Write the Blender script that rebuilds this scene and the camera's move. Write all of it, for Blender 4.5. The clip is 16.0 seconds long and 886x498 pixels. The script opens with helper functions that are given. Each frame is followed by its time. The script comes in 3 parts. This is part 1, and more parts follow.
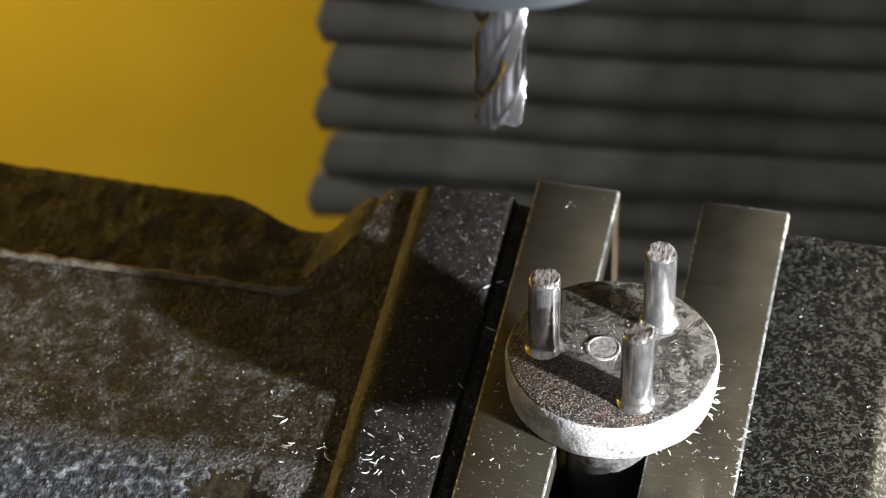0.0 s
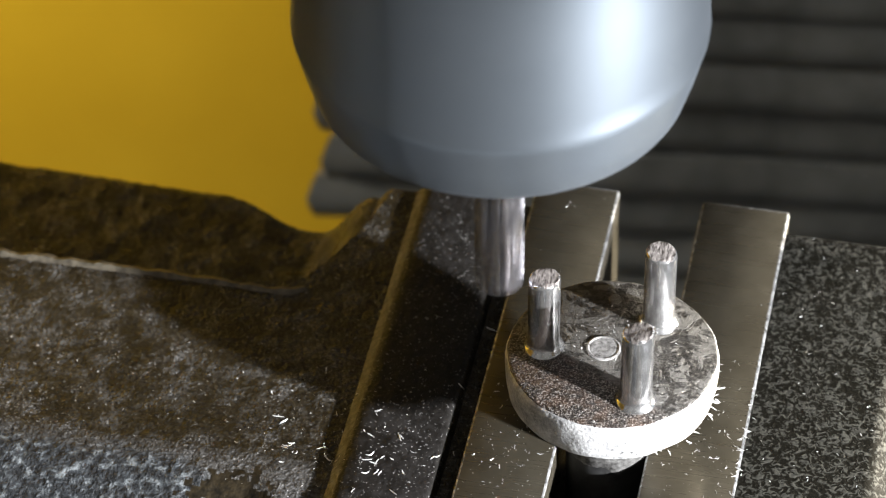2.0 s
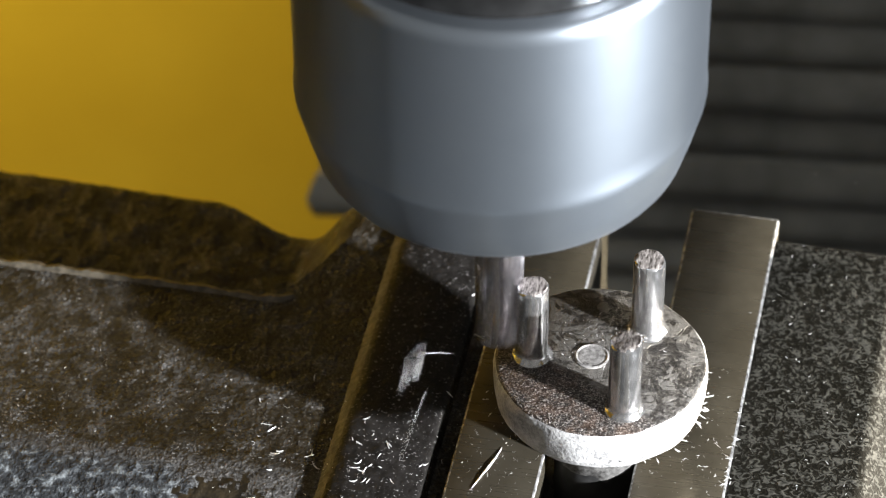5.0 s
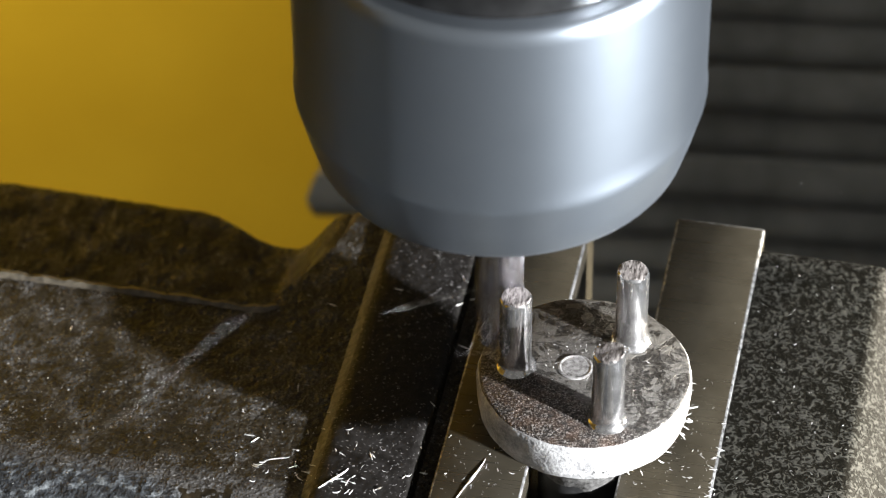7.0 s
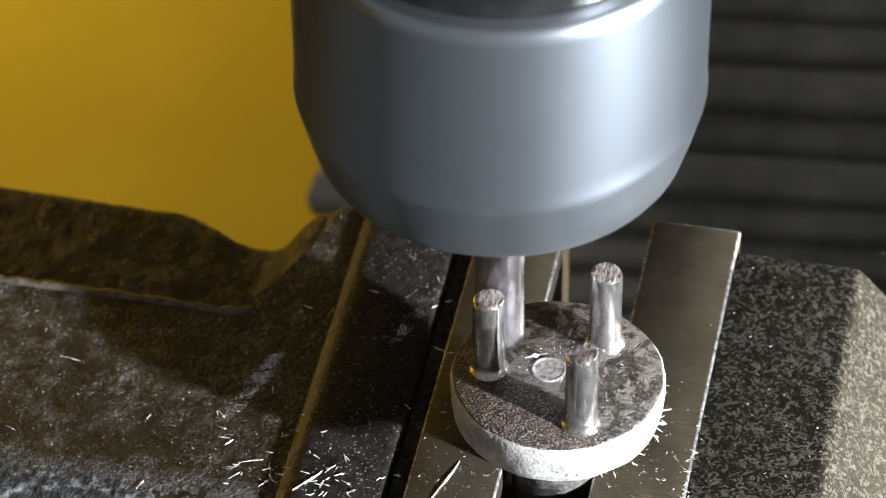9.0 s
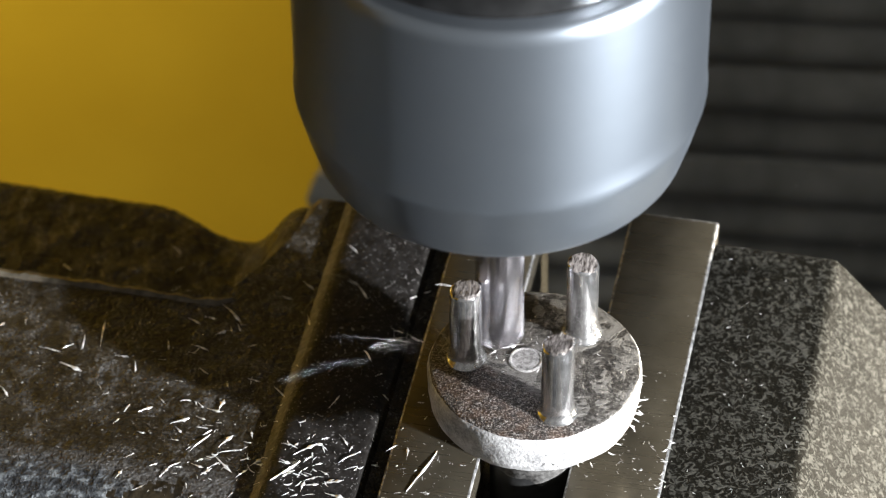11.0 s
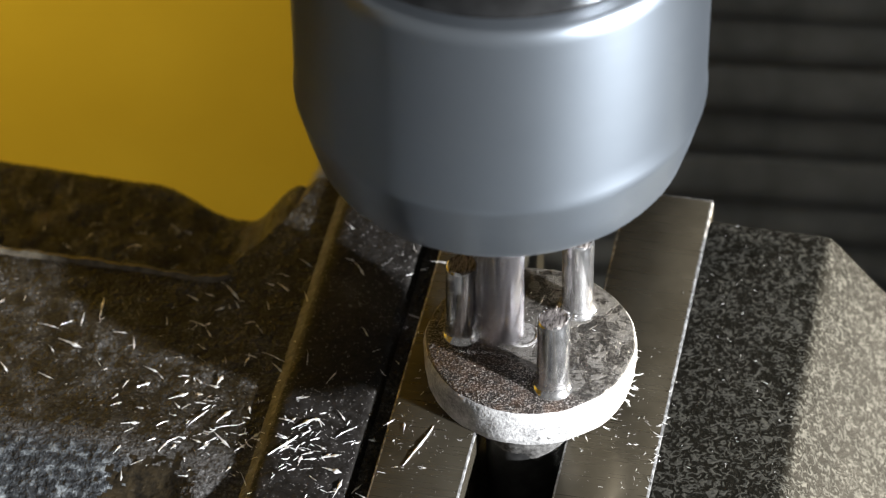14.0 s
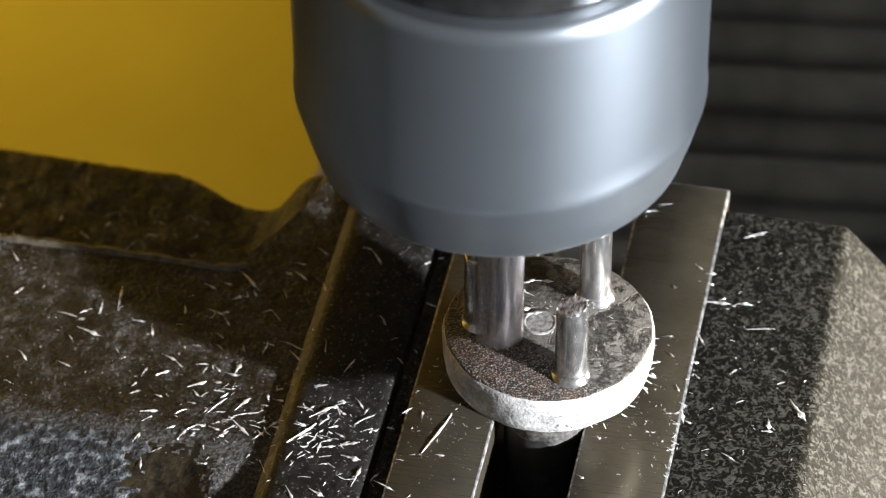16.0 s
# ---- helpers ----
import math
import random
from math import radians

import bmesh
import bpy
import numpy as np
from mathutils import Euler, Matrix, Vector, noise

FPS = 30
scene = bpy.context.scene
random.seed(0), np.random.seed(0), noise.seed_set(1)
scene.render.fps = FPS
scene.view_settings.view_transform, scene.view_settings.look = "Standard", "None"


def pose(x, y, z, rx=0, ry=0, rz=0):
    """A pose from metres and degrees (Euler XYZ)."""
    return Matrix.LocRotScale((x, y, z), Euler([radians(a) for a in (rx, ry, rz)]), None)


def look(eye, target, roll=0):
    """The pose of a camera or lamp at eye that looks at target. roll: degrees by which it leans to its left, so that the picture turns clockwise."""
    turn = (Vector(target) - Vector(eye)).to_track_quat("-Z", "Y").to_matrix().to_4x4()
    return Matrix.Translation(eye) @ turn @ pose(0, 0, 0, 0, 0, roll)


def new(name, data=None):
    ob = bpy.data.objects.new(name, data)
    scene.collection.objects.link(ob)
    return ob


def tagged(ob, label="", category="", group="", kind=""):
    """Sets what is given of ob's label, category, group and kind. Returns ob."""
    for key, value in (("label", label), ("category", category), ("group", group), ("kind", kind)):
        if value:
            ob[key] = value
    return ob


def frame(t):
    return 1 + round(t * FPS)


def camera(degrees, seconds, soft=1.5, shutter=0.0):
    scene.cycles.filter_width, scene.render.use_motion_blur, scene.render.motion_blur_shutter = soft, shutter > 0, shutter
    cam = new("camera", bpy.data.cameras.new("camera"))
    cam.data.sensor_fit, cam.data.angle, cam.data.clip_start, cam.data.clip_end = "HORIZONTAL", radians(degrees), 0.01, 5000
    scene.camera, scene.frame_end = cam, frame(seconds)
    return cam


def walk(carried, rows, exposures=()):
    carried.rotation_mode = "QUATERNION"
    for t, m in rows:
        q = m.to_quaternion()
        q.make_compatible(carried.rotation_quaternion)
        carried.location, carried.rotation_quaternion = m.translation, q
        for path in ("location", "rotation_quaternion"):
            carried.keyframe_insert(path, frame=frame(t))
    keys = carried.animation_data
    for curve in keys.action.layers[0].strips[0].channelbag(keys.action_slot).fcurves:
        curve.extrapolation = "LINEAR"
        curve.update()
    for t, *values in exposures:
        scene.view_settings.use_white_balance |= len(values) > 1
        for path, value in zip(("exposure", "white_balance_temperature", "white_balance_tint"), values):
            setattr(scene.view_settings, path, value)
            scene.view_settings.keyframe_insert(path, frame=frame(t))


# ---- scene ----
MM = 0.001

# ---- camera ----
cam = camera(13.995, 16.0, soft=1.1, shutter=0.9)
EYE = Vector((0.0, -327.342, 304.571)) * MM
walk(cam, [(0.0, look(EYE, (0, 0, 0), -0.638)), (16.0, look(EYE, (0, 0, 0), -0.638))],
     [(0.0, 0.07), (0.8, 0.22), (4.0, 0.15), (8.0, 0.0), (12.0, -0.13), (16.0, -0.18)])
cam.data.dof.use_dof = True
cam.data.dof.focus_distance = 0.433
cam.data.dof.aperture_fstop = 33.0

# ---- light ----
world = bpy.data.worlds.new("workshop")
scene.world = world
world.use_nodes = True
wn = world.node_tree.nodes
wn["Background"].inputs[0].default_value = (1.0, 0.97, 0.92, 1)
wn["Background"].inputs[1].default_value = 0.205


def spot_lamp(name, eye, target, watts, cone, blend, radius, color):
    data = bpy.data.lights.new(name, "SPOT")
    data.energy, data.spot_size, data.spot_blend, data.shadow_soft_size, data.color = watts, radians(cone), blend, radius, color
    new(name, data).matrix_world = look(Vector(eye) * MM, Vector(target) * MM)


spot_lamp("work_lamp", (510, -366, 162), (43, -85, -5), 134.0, 19.4, 0.15, 0.013, (0.95, 0.965, 0.995))
# unseen spot, added to brighten the yellow panel behind
spot_lamp("panel_fill", (-290, 112, 10), (-211, 240, -38), 5.6, 150, 1.0, 0.03, (1.0, 0.94, 0.78))
# unseen fill beyond the table's end, added to brighten the fixed jaw's slope
spot_lamp("slope_fill", (700, 190, -45), (44, -5, -38), 175.0, 7.2, 0.4, 0.005, (1.0, 0.91, 0.74))


# ---- materials ----
class Mat:
    """A small node-material writer in object space, metres."""

    def __init__(self, name, rough=0.5, metal=0.0, spec=0.5):
        self.m = bpy.data.materials.new(name)
        self.m.use_nodes = True
        self.t = self.m.node_tree
        self.b = self.t.nodes["Principled BSDF"]
        self.b.inputs["Roughness"].default_value = rough
        self.b.inputs["Metallic"].default_value = metal
        self.b.inputs["Specular IOR Level"].default_value = spec
        self.co = self.t.nodes.new("ShaderNodeTexCoord").outputs["Object"]

    def node(self, kind, **inputs):
        n = self.t.nodes.new(kind)
        for key, value in inputs.items():
            n.inputs[key.replace("_", " ")].default_value = value
        return n

    def link(self, a, b):
        self.t.links.new(a, b)

    def noise(self, size_mm, detail=3.0, rough=0.55, stretch=None, distort=0.0):
        n = self.node("ShaderNodeTexNoise", Scale=1000.0 / size_mm, Detail=detail, Roughness=rough, Distortion=distort)
        src = self.co
        if stretch:
            mp = self.t.nodes.new("ShaderNodeMapping")
            mp.inputs["Scale"].default_value = stretch
            self.link(src, mp.inputs["Vector"])
            src = mp.outputs[0]
        self.link(src, n.inputs["Vector"])
        return n.outputs["Fac"]

    def voronoi(self, size_mm, feature="F1"):
        n = self.node("ShaderNodeTexVoronoi", Scale=1000.0 / size_mm)
        n.feature = feature
        self.link(self.co, n.inputs["Vector"])
        return n.outputs["Distance"]

    def ramp(self, fac, stops):
        n = self.t.nodes.new("ShaderNodeValToRGB")
        el = n.color_ramp.elements
        while len(el) < len(stops):
            el.new(0.5)
        for e, (p, c) in zip(el, stops):
            e.position = p
            e.color = (c, c, c, 1) if isinstance(c, (int, float)) else (*c, 1)
        self.link(fac, n.inputs[0])
        return n.outputs[0]

    def mix(self, fac, a, b, mode="MIX"):
        n = self.t.nodes.new("ShaderNodeMix")
        n.data_type, n.blend_type = "RGBA", mode
        for sock, v in ((n.inputs[0], fac), (n.inputs[6], a), (n.inputs[7], b)):
            if isinstance(v, (int, float)):
                sock.default_value = v
            elif isinstance(v, tuple):
                sock.default_value = (*v, 1)
            else:
                self.link(v, sock)
        return n.outputs[2]

    def color(self, v):
        if isinstance(v, tuple):
            self.b.inputs["Base Color"].default_value = (*v, 1)
        else:
            self.link(v, self.b.inputs["Base Color"])
        return self

    def rough(self, v):
        self.link(v, self.b.inputs["Roughness"])
        return self

    def metal(self, v):
        self.link(v, self.b.inputs["Metallic"])
        return self

    def bump(self, heights):
        prev = None
        for fac, mm, strength in heights:
            n = self.node("ShaderNodeBump", Strength=strength, Distance=mm * MM)
            self.link(fac, n.inputs["Height"])
            if prev:
                self.link(prev, n.inputs["Normal"])
            prev = n.outputs[0]
        self.link(prev, self.b.inputs["Normal"])
        return self


# oily black casting
def cast_look(k):
    """Colour, roughness and relief of the oily casting; glints and yellow bounce are painted in."""
    big, mid, fine, grit = k.noise(9, 4), k.noise(2.6, 4, 0.65), k.noise(0.9, 4, 0.6), k.noise(0.3, 2)
    patch = k.ramp(mid, [(0.46, 0.0), (0.64, 1.0)])
    # glints put into the colour as pale specks, finer ones follow below
    glint = k.ramp(k.noise(0.5, 2, 0.5), [(0.68, 0.0), (0.76, 1.0)])
    film = k.mix(k.ramp(big, [(0.33, 0.0), (0.58, 1.0)]), (0.0115, 0.0083, 0.0038), k.mix(patch, (0.0195, 0.0153, 0.0092), k.mix(fine, (0.027, 0.024, 0.02), (0.13, 0.126, 0.12))))
    colour = k.mix(k.mix(0.5, glint, patch, "MULTIPLY"), film, (0.6, 0.59, 0.58))
    rough = k.ramp(mid, [(0.3, 0.5), (0.65, 0.2)])
    spark = k.ramp(k.noise(0.3, 2, 0.5), [(0.6, 0.0), (0.68, 1.0)])
    colour = k.mix(k.mix(1.0, spark, k.ramp(k.noise(4.5, 3), [(0.48, 0.0), (0.62, 0.7)]), "MULTIPLY"), colour, (0.3, 0.295, 0.29))
    colour = k.mix(1.0, colour, k.ramp(k.noise(0.42, 3, 0.6), [(0.36, 0.22), (0.5, 0.6), (0.66, 1.0)]), "MULTIPLY")
    return colour, rough, [(k.noise(3.2, 3), 0.9, 0.5), (mid, 0.45, 0.6), (fine, 0.45, 1.0), (grit, 0.12, 1.0)]


k = Mat("oily_cast_iron", 0.4, 0.0, 0.29)
colour, rough, relief = cast_look(k)
k.color(colour).rough(rough).bump(relief)
CAST = k.m

# the block beside the plate, its shadow painted in black, its glints as specks
k = Mat("shaded_black_block", 0.5, 0.0, 0.22)
block_glint = k.ramp(k.noise(0.34, 2, 0.5), [(0.64, 0.0), (0.72, 1.0)])
base = k.ramp(k.noise(1.6, 4, 0.65), [(0.35, (0.004, 0.0034, 0.0028)), (0.7, (0.013, 0.0118, 0.011))])
k.color(k.mix(block_glint, base, (0.16, 0.157, 0.153)))
k.rough(k.ramp(k.noise(2.0, 3), [(0.35, 0.55), (0.7, 0.35)]))
k.bump([(k.noise(2.2, 3), 0.5, 0.5), (k.noise(0.7, 4), 0.18, 0.7), (k.noise(0.3, 2), 0.05, 0.5)])
BLOCK = k.m

# brown stain in the hollow of the apron, with its shade painted in
k = Mat("stained_shaded_recess", 0.38, 0.0, 0.4)
k.color(k.ramp(k.noise(1.2, 4, 0.6), [(0.35, (0.004, 0.003, 0.0016)), (0.7, (0.02, 0.0145, 0.007))]))
k.bump([(k.noise(1.6, 3), 0.4, 0.6), (k.noise(0.6, 3), 0.15, 0.7)])
RECESS = k.m

# worn bare edge of the casting, paler to paint the light it catches
k = Mat("worn_lit_edge", 0.5, 0.3)
k.color(k.ramp(k.noise(1.2, 4), [(0.3, (0.034, 0.029, 0.021)), (0.7, (0.13, 0.112, 0.082))]))
k.bump([(k.noise(0.7, 3), 0.2, 0.7)])
WORN_LIT = k.m

# hammered enamel of the fixed jaw
k = Mat("hammered_paint", 0.6, 0.0, 0.06)
n1 = k.noise(0.8, 2.0, 0.5, distort=1.3)
k.color(k.ramp(n1, [(0.5, (0.0045, 0.004, 0.0028)), (0.56, (0.025, 0.0245, 0.021)), (0.7, (0.046, 0.0445, 0.038))]))
k.rough(k.ramp(k.noise(5, 3), [(0.3, 0.55), (0.7, 0.75)]))
k.bump([(n1, 0.22, 0.7), (k.noise(0.25, 2), 0.03, 0.4)])
PAINT = k.m

k = Mat("casting_with_blue_paint", 0.3, 0.0, 0.32)
colour, rough, relief = cast_look(k)
xyz = k.t.nodes.new("ShaderNodeSeparateXYZ")
k.link(k.co, xyz.inputs[0])
where = k.node("ShaderNodeMapRange")
for sock, v in zip(where.inputs[1:5], (-0.0085, -0.0185, 0.0, 1.0)):
    sock.default_value = v
k.link(xyz.outputs[1], where.inputs[0])
away = k.node("ShaderNodeMapRange")
for sock, v in zip(away.inputs[1:5], (-0.042, -0.052, 0.0, 1.0)):
    sock.default_value = v
k.link(xyz.outputs[0], away.inputs[0])
edge_of_paint = k.ramp(k.mix(0.4, k.mix(1.0, where.outputs[0], away.outputs[0], "MULTIPLY"), k.noise(2.5, 4, 0.7)), [(0.36, 0.0), (0.5, 1.0)])
cells, web = k.voronoi(1.1, "SMOOTH_F1"), k.noise(0.8, 4, 0.65)
paint = k.ramp(k.mix(0.55, cells, web), [(0.38, (0.009, 0.01, 0.011)), (0.5, (0.024, 0.027, 0.03)), (0.62, (0.13, 0.142, 0.148))])
dusty = k.ramp(k.noise(0.45, 3, 0.6), [(0.42, (0.024, 0.022, 0.02)), (0.68, (0.13, 0.129, 0.128))])
fringe = k.ramp(where.outputs[0], [(0.0, 0.0), (0.6, 0.6), (1.0, 0.7)])
k.color(k.mix(edge_of_paint, k.mix(fringe, colour, dusty), paint)).rough(k.ramp(web, [(0.3, 0.62), (0.7, 0.45)]))
k.bump(relief + [(cells, 0.15, 0.4)])
BLUE = k.m

k = Mat("machined_chamfer", 0.45, 0.0, 0.3)
k.color(k.ramp(k.mix(0.5, k.noise(3.0, 4), k.noise(0.7, 3)), [(0.36, (0.007, 0.006, 0.004)), (0.66, (0.05, 0.042, 0.028))]))
k.rough(k.ramp(k.noise(0.8, 4), [(0.3, 0.35), (0.7, 0.55)]))
k.bump([(k.noise(1.3, 3), 0.25, 0.7), (k.noise(0.5, 3), 0.12, 0.7)])
CHAMFER = k.m

# ground steel of the jaw plates
k = Mat("ground_steel", 0.3, 0.65)
lines = k.noise(0.5, 3, 0.6, stretch=(0.04, 1.0, 1.0))
k.color(k.mix(k.ramp(k.noise(6, 4), [(0.35, 0.0), (0.7, 1.0)]), (0.062, 0.054, 0.039), (0.088, 0.078, 0.058)))
k.rough(k.ramp(lines, [(0.3, 0.25), (0.7, 0.34)]))
k.bump([(lines, 0.012, 0.2), (k.noise(0.4, 2), 0.006, 0.3)])
GROUND = k.m

# painted highlight for the plates' top edges
k = Mat("highlit_steel_edge", 0.5, 0.7)
k.color(k.ramp(k.noise(0.9, 4, 0.7), [(0.38, 0.08), (0.65, 0.55)]))
k.bump([(k.noise(0.5, 3), 0.1, 0.8)])
EDGE_HIGHLIGHT = k.m

# turned aluminium of the workpiece: scorched top, pale cast side, bright pins
k = Mat("scorched_metal_face", 0.5, 0.3)
dirt, grain, dots = k.noise(4.2, 5, 0.65), k.noise(0.5, 4, 0.7), k.noise(0.23, 2, 0.5)
# the side below two of the pins is left sandy and rusty, the rest is smeared by the cutter
across = k.t.nodes.new("ShaderNodeVectorMath")
across.operation = "DOT_PRODUCT"
across.inputs[1].default_value = (-486.0, -874.0, 0.0)
k.link(k.co, across.inputs[0])
zone = k.node("ShaderNodeMapRange")
for sock, v in zip(zone.inputs[1:5], (3.4, 5.2, 0.0, 1.0)):
    sock.default_value = v
k.link(across.outputs["Value"], zone.inputs[0])
sandy = k.ramp(k.mix(0.3, zone.outputs[0], dirt), [(0.3, 0.0), (0.6, 1.0)])
smear = k.ramp(k.noise(3.2, 4, 0.55, distort=1.6), [(0.47, 0.0), (0.52, 1.0)])
streak = k.ramp(k.noise(1.5, 3, 0.6, stretch=(0.4, 1.3, 1.0), distort=0.9), [(0.55, 0.0), (0.6, 1.0)])
ground = k.ramp(k.mix(0.5, dirt, grain), [(0.42, (0.01, 0.0085, 0.007)), (0.52, (0.04, 0.036, 0.031)), (0.62, (0.13, 0.122, 0.112))])
film = k.mix(grain, (0.045, 0.042, 0.037), (0.15, 0.142, 0.13))
worked = k.mix(smear, ground, film)
worked = k.mix(k.mix(1.0, streak, (0.75, 0.75, 0.75), "MULTIPLY"), worked, (0.013, 0.0115, 0.01))
rust = k.ramp(k.noise(2.6, 5, 0.7), [(0.45, 0.0), (0.62, 1.0)])
sand = k.ramp(dots, [(0.42, (0.012, 0.0095, 0.008)), (0.54, (0.05, 0.043, 0.038)), (0.68, (0.22, 0.205, 0.19))])
sand = k.mix(k.mix(1.0, rust, (0.33, 0.33, 0.33), "MULTIPLY"), sand, k.mix(dots, (0.035, 0.018, 0.01), (0.2, 0.115, 0.07)))
k.color(k.mix(sandy, worked, sand))
k.rough(k.ramp(k.noise(0.8, 3), [(0.3, 0.3), (0.7, 0.6)]))
k.bump([(dirt, 0.35, 0.6), (smear, 0.06, 0.9), (grain, 0.18, 0.9), (dots, 0.09, 0.9)])
FACE = k.m

k = Mat("rough_cast_metal_side", 0.5, 0.35)
k.color(k.ramp(k.mix(0.5, k.noise(2.4, 4), k.noise(0.4, 4, 0.75)), [(0.36, 0.18), (0.5, 0.4), (0.64, 0.62)]))
k.bump([(k.noise(1.6, 4), 0.14, 0.6), (k.noise(0.4, 3), 0.1, 0.9)])
SIDE = k.m

# darker copy of the rim's metal; the shade under the disc is painted in
k = Mat("shaded_cast_hub", 0.55, 0.2)
k.color(k.ramp(k.mix(0.5, k.noise(1.8, 4), k.noise(0.5, 4, 0.7)), [(0.4, (0.012, 0.011, 0.01)), (0.62, (0.11, 0.108, 0.104))]))
k.bump([(k.noise(1.2, 4), 0.25, 0.7)])
HUB = k.m

k = Mat("bright_turned_pin", 0.25, 0.95)
k.color(k.ramp(k.noise(1.1, 5, 0.65, stretch=(1, 1, 0.6)), [(0.36, 0.42), (0.58, 0.64)]))
k.rough(k.ramp(k.noise(0.7, 4), [(0.3, 0.14), (0.7, 0.26)]))
k.bump([(k.noise(0.8, 4, stretch=(1, 1, 0.35)), 0.025, 0.35)])
PIN = k.m

k = Mat("bright_faced_plug", 0.36, 0.45)
k.color(k.ramp(k.noise(0.6, 4, 0.7), [(0.32, (0.09, 0.085, 0.08)), (0.6, (0.36, 0.35, 0.34))]))
k.bump([(k.noise(0.4, 3), 0.06, 0.6)])
PLUG = k.m

k = Mat("sawn_pin_end", 0.6, 0.4)
sn = k.noise(0.35, 4, 0.7, stretch=(1, 0.3, 1))
k.color(k.ramp(sn, [(0.38, (0.035, 0.028, 0.024)), (0.66, (0.36, 0.33, 0.31))]))
k.bump([(sn, 0.12, 0.7)])
SAWN = k.m

k = Mat("blackened_shaft", 0.35, 0.5)
k.color(k.ramp(k.noise(2, 3), [(0.3, 0.02), (0.7, 0.05)]))
k.bump([(k.noise(0.5, 3), 0.04, 0.4)])
SHAFT = k.m

# satin nickel nut with circular turning marks
k = Mat("satin_turned_steel", 0.4, 0.955)
k.color(k.mix(k.noise(8, 3), (0.275, 0.315, 0.36), (0.315, 0.355, 0.4)))
rings = k.noise(0.5, 3, 0.6, stretch=(0.02, 0.02, 1.0))
k.rough(k.ramp(rings, [(0.3, 0.345), (0.7, 0.35)]))
tg = k.t.nodes.new("ShaderNodeTangent")
tg.direction_type, tg.axis = "RADIAL", "Z"
k.link(tg.outputs[0], k.b.inputs["Tangent"])
k.b.inputs["Anisotropic"].default_value = 0.35
k.b.inputs["Anisotropic Rotation"].default_value = 0.25
NUT = k.m

k = Mat("carbide", 0.19, 1.0)
k.color(k.mix(k.noise(1.5, 3), (0.52, 0.51, 0.55), (0.68, 0.67, 0.72)))
k.bump([(k.noise(0.3, 3, stretch=(1, 1, 0.3)), 0.01, 0.4)])
TOOL = k.m

k = Mat("dark_collar_steel", 0.3, 0.9)
k.color(k.ramp(k.noise(4, 3), [(0.3, 0.04), (0.7, 0.09)]))
COLLAR = k.m

k = Mat("yellow_enamel", 0.38)
k.color(k.mix(k.ramp(k.noise(40, 4), [(0.3, 0.0), (0.7, 1.0)]), (0.56, 0.34, 0.016), (0.64, 0.4, 0.022)))
k.bump([(k.noise(3, 3), 0.1, 0.15)])
YELLOW = k.m

k = Mat("black_rubber_cloth", 0.55)
k.color(k.mix(k.ramp(k.noise(14, 4), [(0.35, 0.0), (0.75, 1.0)]), (0.14, 0.147, 0.149), (0.31, 0.322, 0.326)))
k.bump([(k.noise(1.0, 3), 0.1, 0.4)])
RUBBER = k.m

k = Mat("bright_chip", 0.29, 0.6)
k.color(k.ramp(k.noise(0.8, 3), [(0.3, 0.8), (0.7, 0.93)]))
k.bump([(k.noise(0.5, 2), 0.1, 0.7)])
CHIP = k.m

k = Mat("grey_table_iron", 0.7, 0.0, 0.2)
k.color(k.ramp(k.noise(12, 5), [(0.3, (0.13, 0.14, 0.145)), (0.7, (0.18, 0.19, 0.195))]))
k.bump([(k.noise(0.6, 3), 0.05, 0.4)])
TABLE = k.m


# ---- mesh helpers, millimetres in, metres out ----
def part(name, bm, material, parent=None, label="", smooth=True):
    me = bpy.data.meshes.new(name)
    bmesh.ops.scale(bm, vec=(MM, MM, MM), verts=bm.verts)
    bmesh.ops.recalc_face_normals(bm, faces=bm.faces)
    for f in bm.faces:
        f.smooth = smooth
    bm.to_mesh(me)
    bm.free()
    for m in (material if isinstance(material, (list, tuple)) else [material]):
        me.materials.append(m)
    ob = new(name, me)
    if smooth:
        me.set_sharp_from_angle(angle=radians(38))
    if parent:
        ob.parent = parent
    if label:
        tagged(ob, label)
    return ob


def thing(name, label, category, group="", kind=""):
    return tagged(new(name), label, category, group, kind)


def prism(bm, pts, lo, hi, axis="z"):
    """A solid from a closed outline; axis y takes the outline as (x, z)."""
    def at(p, h):
        return (p[0], p[1], h) if axis == "z" else (p[0], h, p[1])
    a = [bm.verts.new(at(p, lo)) for p in pts]
    b = [bm.verts.new(at(p, hi)) for p in pts]
    fs = [bm.faces.new(a), bm.faces.new(b)]
    n = len(pts)
    for i in range(n):
        fs.append(bm.faces.new((a[i], a[(i + 1) % n], b[(i + 1) % n], b[i])))
    return a, b, fs


def block(bm, x0, x1, y0, y1, z0, z1, bevel=0.3, seg=2):
    t = bmesh.new()
    prism(t, [(x0, y0), (x1, y0), (x1, y1), (x0, y1)], z0, z1)
    if bevel:
        bmesh.ops.bevel(t, geom=t.edges[:], offset=bevel, segments=seg, affect="EDGES", profile=0.5)
    me = bpy.data.meshes.new("tmp")
    t.to_mesh(me)
    t.free()
    bm.from_mesh(me)
    bpy.data.meshes.remove(me)


